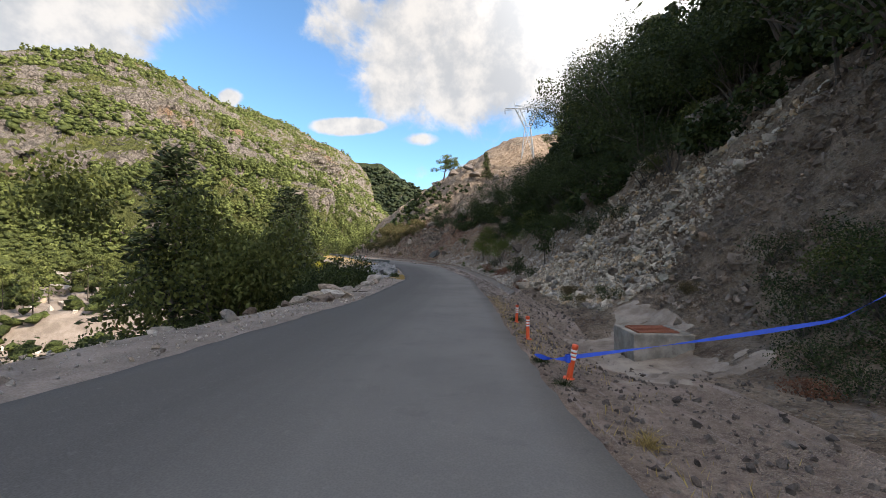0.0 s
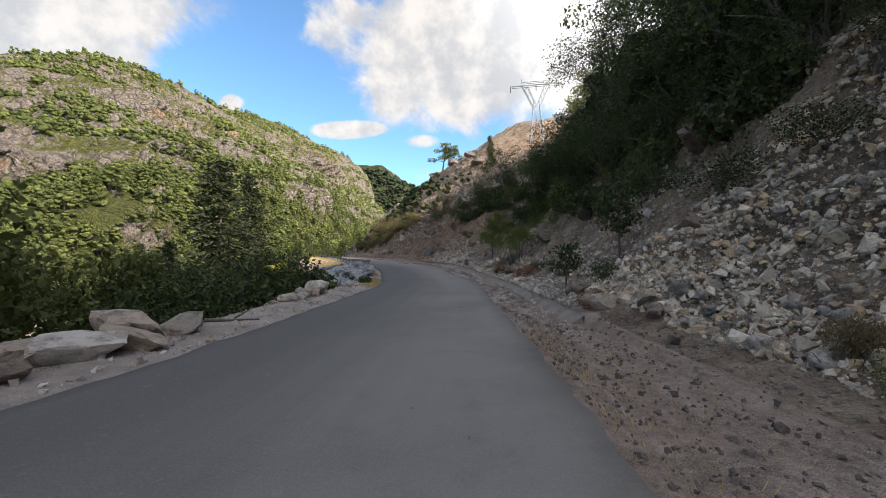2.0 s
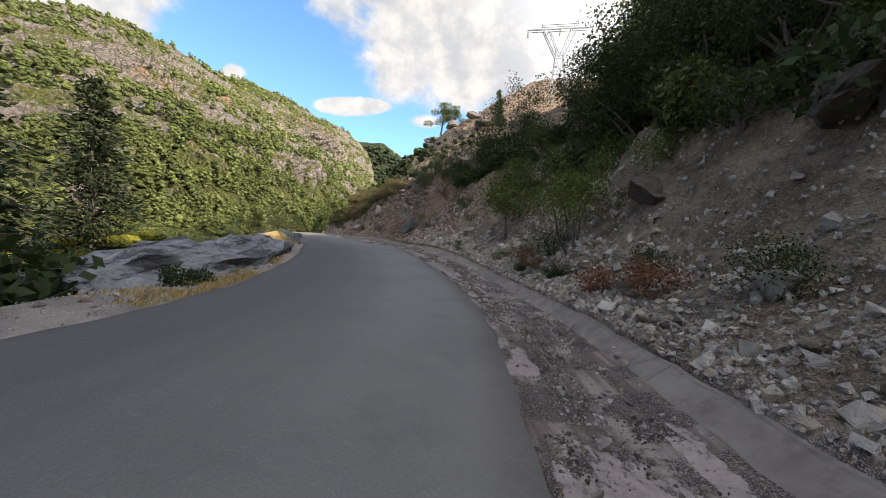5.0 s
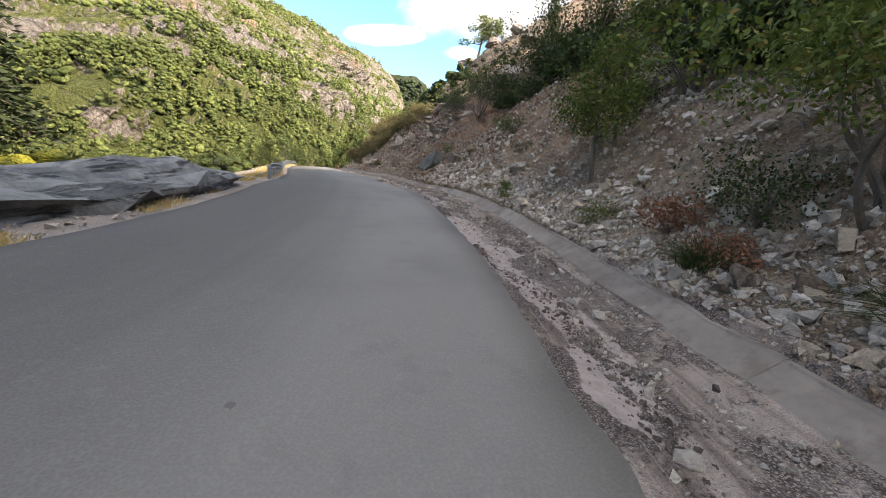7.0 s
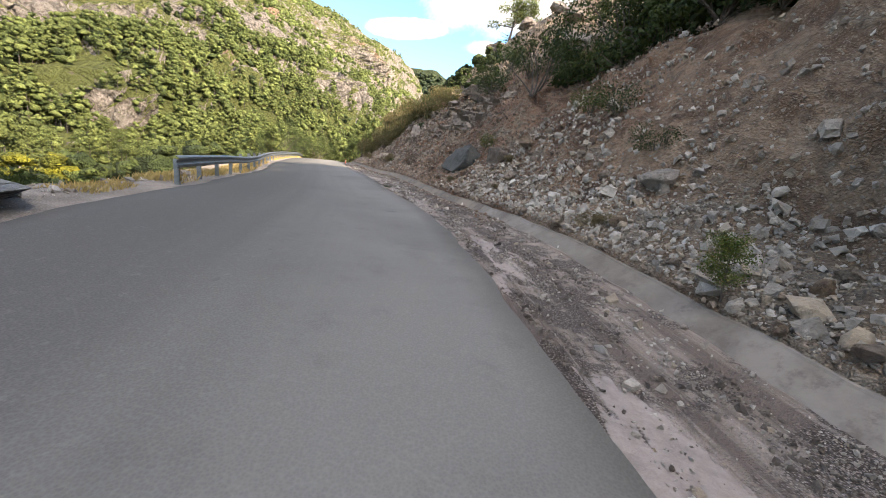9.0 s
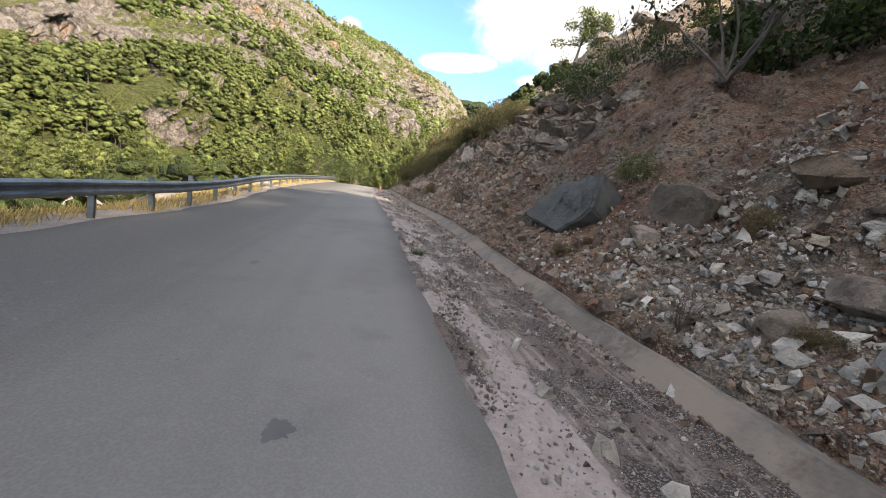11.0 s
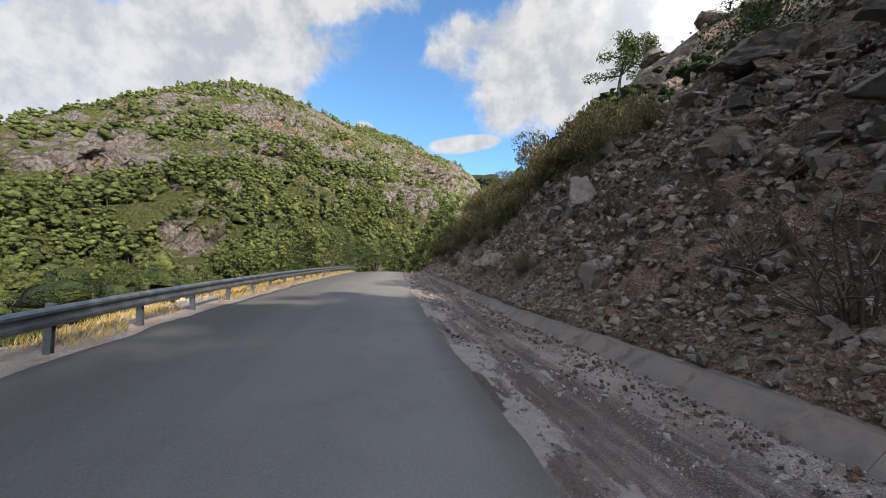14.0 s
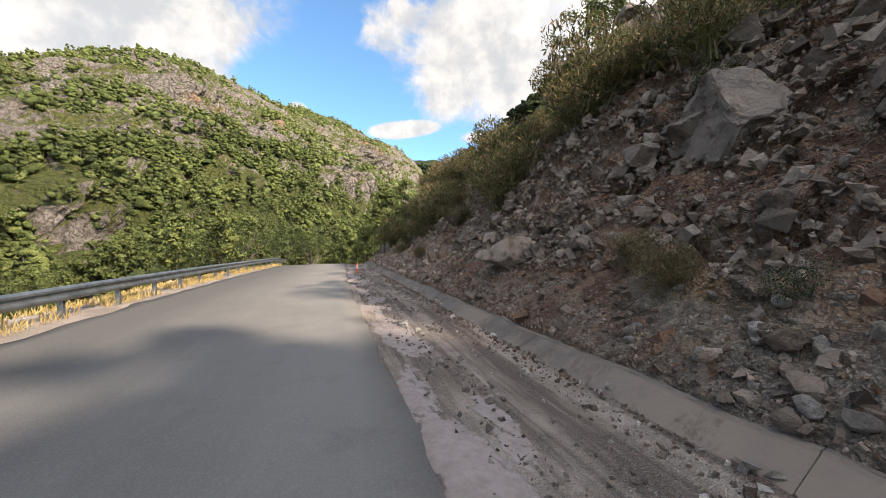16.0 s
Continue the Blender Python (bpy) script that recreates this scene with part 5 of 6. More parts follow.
# ---- woods seen from afar ----
def woods(name, bases, heights, leaf_n, mat, label, seed, slim=0.36, trunk=True, lobes=8, core=1.0, spray=0.07):
    """A stand of many trees as one mesh: crowns of flattened ragged clumps with loose sprays on them."""
    r = np.random.default_rng(seed)
    n = len(bases)
    t = np.linspace(0.0, 1.0, lobes)[None, :] + r.normal(0, 0.05, (n, lobes))
    a = r.uniform(0, 2 * math.pi, (n, lobes))
    out = (0.05 + 0.13 * np.clip(1 - t, 0, 1) ** 0.6) * r.uniform(0.5, 1.3, (n, lobes)) * slim / 0.36
    c = np.stack([np.cos(a) * out, np.sin(a) * out, 0.34 + 0.58 * t], -1)
    size = (0.17 - 0.07 * t) * r.uniform(0.75, 1.25, (n, lobes)) * slim / 0.36 * (8 / lobes) ** 0.4
    wide = np.stack([size, size, size * r.uniform(0.5, 0.85, (n, lobes))], -1)
    v0, f0 = ICO[1]
    v = v0[None, None] * r.uniform(0.42, 1.5, (n, lobes, len(v0), 1)) * wide[:, :, None] * core + c[:, :, None]
    v = (bases[:, None, None] + v * heights[:, None, None, None]).reshape(-1, 3)
    f = (f0[None] + (np.arange(n * lobes) * len(v0))[:, None, None]).reshape(-1, 3)
    k = r.integers(0, lobes, (n, leaf_n))
    d = shell(r, n * leaf_n, 0.9).reshape(n, leaf_n, 3) * np.take_along_axis(wide, k[..., None], 1) * 1.08
    p = bases[:, None] + (np.take_along_axis(c, k[..., None], 1) + d) * heights[:, None, None]
    lv, lf = leaves(r, p.reshape(-1, 3), np.repeat(heights * spray, leaf_n), 0.6, face=d.reshape(-1, 3) + [0, 0, 0.02])
    lf = np.concatenate([lf[:, [0, 1, 2]], lf[:, [0, 2, 3]]])
    ob = part(name, mesh_of(name, *join([(v, f), (lv, lf)]), mat, True), None, label)
    tagged(ob, category="trees", kind="stuff")
    if trunk:
        w = heights * 0.018
        top = bases + np.stack([heights * 0, heights * 0, heights * 0.75], -1)
        tri = np.array([(0, 0.9), (0.8, -0.5), (-0.8, -0.5)])
        b = np.stack([np.stack([bases[:, 0] + w * x, bases[:, 1] + w * y, bases[:, 2] - 0.5], -1) for x, y in tri], 1)
        v = np.concatenate([b, top[:, None]], 1).reshape(-1, 3)
        i = (np.arange(n) * 4)[:, None]
        f = np.concatenate([i + [0, 1, 3], i + [1, 2, 3], i + [2, 0, 3]])
        tagged(part("trunks", mesh_of("trunks", v, f, "bark"), None, "thin trunks of the pines on the mountain"), category="trees", kind="stuff")


r5 = np.random.default_rng(55)
def on_mountain(n, b_lo, b_hi, power, a_lo=0.12, a_hi=1.0):
    a, b = r5.uniform(a_lo, a_hi, n), b_lo + (b_hi - b_lo) * r5.uniform(0, 1, n) ** power
    i, j = a * (NA - 1.001), b / 1.12 * (NB - 1.001)
    i0, j0 = i.astype(int), j.astype(int)
    fi, fj = (i - i0)[:, None], (j - j0)[:, None]
    p = M[i0, j0] * (1 - fi) * (1 - fj) + M[i0 + 1, j0] * fi * (1 - fj) + M[i0, j0 + 1] * (1 - fi) * fj + M[i0 + 1, j0 + 1] * fi * fj
    steep = np.abs(M[i0, j0 + 1, 2] - M[i0, j0, 2]) / (np.hypot(*(M[i0, j0 + 1] - M[i0, j0])[:, :2].T) + 1e-6)
    keep = (steep < 1.2) & (fbm(p, 0.026, 3, 95) * 0.9 + fbm(p, 0.11, 2, 97) * 0.5 > np.interp(b, [0, 0.18, 0.32, 0.6, 1.0], [-0.8, -0.5, -0.05, 0.12, 0.1]))
    for place, reach, _ in CRAGS:
        keep &= (np.linalg.norm(p - np.array(place), axis=1) > reach * 1.15) | (r5.random(n) < 0.06)
    return p[keep], b[keep]


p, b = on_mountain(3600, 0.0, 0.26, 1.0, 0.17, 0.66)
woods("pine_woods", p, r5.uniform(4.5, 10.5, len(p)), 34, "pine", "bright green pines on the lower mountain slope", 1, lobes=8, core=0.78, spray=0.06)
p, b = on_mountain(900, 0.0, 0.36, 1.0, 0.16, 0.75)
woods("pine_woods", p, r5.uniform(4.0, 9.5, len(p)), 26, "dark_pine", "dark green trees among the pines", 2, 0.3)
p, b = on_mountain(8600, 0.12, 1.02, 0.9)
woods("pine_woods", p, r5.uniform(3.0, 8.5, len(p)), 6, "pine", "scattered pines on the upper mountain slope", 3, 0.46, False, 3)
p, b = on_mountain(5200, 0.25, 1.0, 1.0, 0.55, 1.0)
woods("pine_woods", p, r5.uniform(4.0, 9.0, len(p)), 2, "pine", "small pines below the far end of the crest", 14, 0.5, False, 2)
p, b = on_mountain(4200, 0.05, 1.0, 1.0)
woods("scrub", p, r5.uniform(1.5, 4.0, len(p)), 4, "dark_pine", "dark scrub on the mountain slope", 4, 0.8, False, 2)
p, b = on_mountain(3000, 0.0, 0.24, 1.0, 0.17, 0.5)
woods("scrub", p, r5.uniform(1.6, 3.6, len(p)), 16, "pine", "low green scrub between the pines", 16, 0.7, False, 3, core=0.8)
q = np.stack([r5.integers(0, 89, 3000), r5.integers(2, 45, 3000)], -1)
woods("far_woods", F[q[:, 0], q[:, 1]] + r5.normal(0, 8, (3000, 3)) * [1, 1, 0], r5.uniform(10, 20, 3000), 1, "spruce", "dark woods on the distant mountain", 5, 0.5, False, 1)
st = np.concatenate([r5.uniform(58, 165, 380), r5.uniform(-30, 60, 130)])
u = -np.concatenate([r5.uniform(20, 105, 380), r5.uniform(42, 110, 130)])
p = at(st, u, rise(st, u))
keep = fbm(p, 0.05, 3, 99) > -0.35
near = u > -50
woods("valley_trees", p[keep & ~near], r5.uniform(3.0, 8.0, (keep & ~near).sum()), 40, "pine", "green pines on the valley floor", 6, lobes=11)
woods("valley_trees", p[keep & near], r5.uniform(3.0, 7.5, (keep & near).sum()), 620, "pine", "green pines down the bank beside the road", 15, lobes=12, core=0.55, spray=0.045)
st, u = r5.uniform(100, 175, 160), r5.uniform(-20, 6, 160)
far_end = (np.abs(u + 3) > 6.5) | (st > 122)
p = at(st, u, rise(st, u))[far_end]
woods("valley_trees", p, r5.uniform(3.0, 7.0, len(p)), 420, "pine", "green trees beyond the end of the road", 7, lobes=14, core=0.6, spray=0.05)
st, u = r5.uniform(40, 130, 420), -r5.uniform(12, 60, 420)
woods("valley_scrub", at(st, u, rise(st, u)), r5.uniform(0.8, 2.2, 420), 26, "dark_pine", "low green scrub in the valley", 8, 0.8, False, 3)
st, u = r5.uniform(50, 68, 60), -r5.uniform(14, 24, 60)
woods("yellow_scrub", at(st, u, rise(st, u)), r5.uniform(1.6, 3.2, 60), 120, "yellow_shrub", "yellow-green bushes down the bank", 9, 0.7, False, 4)
# thickets high on the shaded hillside
st, u = r5.uniform(-12, 84, 1000), r5.uniform(12, 55, 1000)
p = at(st, u, rise(st, u))
keep = (fbm(p, 0.06, 3, 101) > -0.3 + 2.5 * ease(st, 62, 76)) & (p[:, 0] > 0.27 * p[:, 1] + 1)
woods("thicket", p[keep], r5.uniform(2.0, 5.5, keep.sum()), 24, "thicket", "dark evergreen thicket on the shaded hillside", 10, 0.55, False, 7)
st, u = r5.uniform(86, 125, 150), r5.uniform(10, 26, 150)
p = at(st, u, rise(st, u))
woods("hill_scrub", p, r5.uniform(0.6, 1.5, len(p)), 20, "dark_pine", "low green scrub on the sunlit hilltop", 12, 0.8, False, 4)
st, u = r5.uniform(20, 80, 90), r5.uniform(30, 62, 90)
p = at(st, u, rise(st, u))
p = p[p[:, 0] > 0.3 * p[:, 1] + 3]
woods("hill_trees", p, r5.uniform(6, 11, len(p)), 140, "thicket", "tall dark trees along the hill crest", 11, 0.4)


# ---- plants near the road ----
def limb(r, base, direction, length, radius, bend=0.25, steps=5):
    p, d = [np.array(base, float)], np.array(direction, float)
    for _ in range(steps):
        d = d + r.normal(0, bend, 3) * 0.5
        d /= np.linalg.norm(d)
        p.append(p[-1] + d * length / steps)
    return np.array(p), np.linspace(radius, radius * 0.25, steps + 1)


def make_shrub(ob, r, mat, n=620, leaf=0.15, lobes=9, stems=7, squash=0.75):
    c = np.stack([r.uniform(-0.55, 0.55, lobes), r.uniform(-0.55, 0.55, lobes), r.uniform(0.25, 0.85, lobes) * squash], -1)
    rad = r.uniform(0.28, 0.5, lobes)
    k = r.integers(0, lobes, n)
    p = c[k] + shell(r, n, 0.25) * rad[k][:, None]
    p[:, 2] = np.abs(p[:, 2])
    part("foliage", mesh_of("foliage", *leaves(r, p, leaf), mat), ob)
    part("branchwork", mesh_of("branchwork", *join([tube(*limb(r, (0, 0, -0.1), c[i] + [0, 0, 0.3], np.linalg.norm(c[i]) + 0.1, 0.03), 5) for i in range(min(stems, lobes))]), "bark"), ob)


def make_blades(ob, r, mat, n=420, height=1.0, spread=0.55, width=0.02, name="foliage"):
    b = r.normal(0, 0.12, (n, 3)) * [1, 1, 0]
    d = r.normal(0, spread, (n, 3)) * [1, 1, 0] + [0, 0, 1]
    d /= np.linalg.norm(d, axis=1)[:, None]
    ln = height * r.uniform(0.5, 1.1, n)[:, None]
    side = np.cross(d, r.normal(size=(n, 3)))
    side *= width / np.linalg.norm(side, axis=1)[:, None]
    mid = b + d * ln * 0.55
    tip = b + d * ln + np.stack([d[:, 0], d[:, 1], -np.hypot(d[:, 0], d[:, 1])], -1) * ln * 0.35
    v = np.stack([b - side, b + side, mid + side * 0.8, mid - side * 0.8, tip + side * 0.15, tip - side * 0.15], 1).reshape(-1, 3)
    i = (np.arange(n) * 6)[:, None]
    part(name, mesh_of(name, v, np.concatenate([i + [0, 1, 2, 3], i + [3, 2, 4, 5]]), mat), ob)


def make_broom(ob, r, mat):
    """A rounded mound of fine upright strands, in several lobes."""
    make_blades(ob, r, mat, 50, 0.62, 0.5, 0.008)
    c = np.stack([r.normal(0, 0.3, 9), r.normal(0, 0.3, 9), r.uniform(0.3, 0.62, 9)], -1)
    k = r.integers(0, 9, 3600)
    p = c[k] + shell(r, 3600, 0.45) * np.array([0.32, 0.32, 0.3]) * r.uniform(0.75, 1.15, 9)[k][:, None]
    p[:, 2] = np.abs(p[:, 2])
    part("crown", mesh_of("crown", *leaves(r, p, 0.078, 0.2, lie=(p - [0, 0, -0.45]) * 0.6), mat), ob)


def make_bare(ob, r, mat="twig"):
    tubes = []
    for _ in range(16):
        pts, rad = limb(r, (r.normal(0, 0.05), r.normal(0, 0.05), -0.05), (r.normal(0, 0.5), r.normal(0, 0.5), 1), r.uniform(0.6, 1.1), 0.016, 0.35)
        tubes.append(tube(pts, rad, 4))
        for _ in range(4):
            i = r.integers(1, 5)
            q, qr = limb(r, pts[i], (r.normal(0, 0.7), r.normal(0, 0.7), 0.6), r.uniform(0.2, 0.5), 0.007, 0.4, 3)
            tubes.append(tube(q, qr, 3))
    part("branchwork", mesh_of("branchwork", *join(tubes), mat), ob)


def make_young_tree(ob, r, mat="broadleaf", n=5200, leaf=0.02, crown=(0.30, 0.30, 0.36), low=0.36):
    trunk, rad = limb(r, (0, 0, -0.03), (0.02, 0.02, 1), 0.86, 0.017, 0.06, 8)
    tubes, tips = [tube(trunk, rad, 8)], []
    for i in range(26):
        t = r.uniform(low, 0.97)
        base = np.array([np.interp(t, np.linspace(0, 1, 9), trunk[:, k]) for k in range(3)])
        a = r.uniform(0, 2 * math.pi)
        reach = crown[0] * math.sqrt(max(0.1, 1 - ((t - 0.55) / 0.5) ** 2)) * r.uniform(0.7, 1.1)
        pts, pr = limb(r, base, (math.cos(a), math.sin(a), 0.55), reach, 0.006, 0.25)
        tubes.append(tube(pts, pr, 4))
        tips += [pts[2], pts[3], pts[4], pts[5]]
    tips = np.array(tips)
    p = tips[r.integers(0, len(tips), n)] + r.normal(0, 0.043, (n, 3))
    part("trunk", mesh_of("trunk", *join(tubes), "bark"), ob)
    part("crown", mesh_of("crown", *leaves(r, p, leaf, 0.7), mat), ob)


def make_broad_tree(ob, r, mat="olive", n=17000, leaf=0.024):
    tubes = []
    tips = []
    for i in range(7):
        pts, rad = limb(r, (r.normal(0, 0.04), r.normal(0, 0.04), -0.05), (r.normal(0, 0.4), r.normal(0, 0.4), 1), r.uniform(0.45, 0.75), 0.012, 0.22, 7)
        tubes.append(tube(pts, rad, 6))
        tips.append(pts[-1])
    c = np.array([t * [1.25, 1.25, 1] for t in tips] + [(r.normal(0, 0.26), r.normal(0, 0.26), r.uniform(0.3, 0.82)) for _ in range(14)])
    k = r.integers(0, len(c), n)
    p = c[k] + shell(r, n, 0.2) * r.uniform(0.1, 0.2, n)[:, None]
    p[:, 2] = np.maximum(p[:, 2], 0.02)
    part("trunk", mesh_of("trunk", *join(tubes), "bark"), ob)
    part("crown", mesh_of("crown", *leaves(r, p, leaf, 0.5), mat), ob)


def make_conifer(ob, r, mat="spruce", thin=1.0):
    trunk = np.array([(0, 0, -0.03), (0, 0, 0.4), (0.003, 0, 0.75), (0.0, 0, 1.0)])
    tubes, pts, dirs = [tube(trunk, [0.017, 0.012, 0.006, 0.001], 7)], [], []
    for z in np.linspace(0.10, 0.97, 30):
        for _ in range(6):
            a, reach = r.uniform(0, 2 * math.pi), (0.30 * (1 - z) ** 0.75 + 0.015) * r.uniform(0.5, 1.15) * thin
            d = np.array([math.cos(a), math.sin(a), 0.05])
            q = np.array([(0, 0, z), *(np.array([0, 0, z]) + d * reach * s - np.array([0, 0, 0.28 * reach * s * s]) for s in (0.35, 0.7, 1.0))])
            tubes.append(tube(q, [0.003, 0.0025, 0.002, 0.001], 3))
            m = 10 + int(reach * 140)
            s = r.uniform(0.15, 1.0, m)
            w = np.stack([np.interp(s, [0, 0.35, 0.7, 1.0], q[:, i]) for i in range(3)], -1)
            pts.append(w + r.normal(0, 0.013, (m, 3)) * [1, 1, 0.6] + np.cross(d, [0, 0, 1]) * r.normal(0, 0.03, (m, 1)))
            dirs.append(np.repeat(d[None], m, 0))
    part("trunk", mesh_of("trunk", *join(tubes), "bark"), ob)
    part("crown", mesh_of("crown", *leaves(r, np.concatenate(pts), 0.030, 0.4, lie=np.concatenate(dirs)), mat), ob)


def make_umbrella(ob, r, mat="pine"):
    trunk, rad = limb(r, (0, 0, -0.05), (0.1, 0, 1), 0.75, 0.03, 0.12, 8)
    tubes, c = [tube(trunk, rad, 7)], []
    for i in range(12):
        pts, pr = limb(r, trunk[4 + i % 4], (r.normal(0, 1), r.normal(0, 1), 0.5), r.uniform(0.25, 0.5), 0.012, 0.25)
        tubes.append(tube(pts, pr, 4))
        c.append(pts[-1])
    c = np.array(c + [trunk[-1]])
    k = r.integers(0, len(c), 2600)
    p = c[k] + shell(r, 2600, 0.2) * [0.17, 0.17, 0.09]
    part("trunk", mesh_of("trunk", *join(tubes), "bark"), ob)
    part("crown", mesh_of("crown", *leaves(r, p, 0.045, 0.4), mat), ob)


KINDS = {
    "shrub": (make_shrub, dict(mat="shrub"), "dense dark green evergreen shrub on the slope", "shrub"),
    "olive_shrub": (make_shrub, dict(mat="olive", n=900, leaf=0.1), "grey-green shrub among the stones", "shrub"),
    "broom": (make_broom, dict(mat="broom"), "tall broom bush with dry tips on the bank", "bush"),
    "dry_bush": (make_broom, dict(mat="dry_broom"), "dry straw-coloured bush on the rubble", "bush"),
    "dead_bush": (make_shrub, dict(mat="dead_red", n=1100, leaf=0.09, squash=0.6), "dead rust-red brushwood beside the gutter", "bush"),
    "bare_bush": (make_bare, dict(), "leafless twiggy bush on the slope", "bush"),
    "grass_tuft": (make_blades, dict(mat="dry_grass", n=160, width=0.012), "tuft of dry grass", "grass"),
    "green_tuft": (make_blades, dict(mat="shrub", n=420, width=0.006, spread=0.8), "tuft of green weeds at the road's edge", "grass"),
    "young_tree": (make_young_tree, dict(), "young broadleaf tree with sparse yellow-green leaves", "tree"),
    "bushy_tree": (make_broad_tree, dict(mat="broadleaf", n=9000, leaf=0.022), "bushy young tree with yellow-green leaves above the gutter", "tree"),
    "sapling": (make_young_tree, dict(mat="shrub", n=700, leaf=0.05), "thin young tree on the slope", "tree"),
    "broad_tree": (make_broad_tree, dict(), "bushy olive-green tree below the road", "tree"),
    "dark_tree": (make_broad_tree, dict(mat="shrub", n=2000, leaf=0.042), "dark leaning tree on the hillside", "tree"),
    "conifer": (make_conifer, dict(), "dark conifer with drooping branches below the road", "tree"),
    "thin_conifer": (make_conifer, dict(mat="dark_pine", thin=0.8), "lone slender conifer on the ridge", "tree"),
    "umbrella_pine": (make_umbrella, dict(), "flat-crowned pine on the rocky ridge", "tree"),
}
FINE = {"shrub": dict(n=1800, leaf=0.050, lobes=13), "olive_shrub": dict(n=2000, leaf=0.055, lobes=12), "dark_tree": dict(n=2800, leaf=0.028)}  # what stands near the road
MADE = {}
def plant(kind, st, u, size, seed=0, wide=1.0, yaw=None, tilt=0.0, sink=0.05, label="", group="", z=None):
    make, args, text, category = KINDS[kind]
    p = on_ground(st, u, sink)
    if z is not None:
        p.z = z
    r = random.Random(int(st * 31) * 1009 + int(u * 17) + seed)
    m = pose(*p, tilt, r.uniform(-4, 4), r.uniform(0, 360) if yaw is None else yaw) @ Matrix.Diagonal((size * wide, size * wide, size, 1))
    if (kind, seed) in MADE:
        ob = MADE[kind, seed]
        made = copy_thing(ob, m @ Matrix.Diagonal([1 / s for s in ob.scale] + [1]))
    else:
        made = MADE[kind, seed] = new(kind)
        make(made, np.random.default_rng(1000 + seed * 7 + len(kind)), **{**args, **(FINE[kind] if seed >= 10 else {}), **(dict(n=5000, leaf=0.019) if seed >= 20 else {})})
        made.matrix_basis = m
    return tagged(made, label or text, category, group)


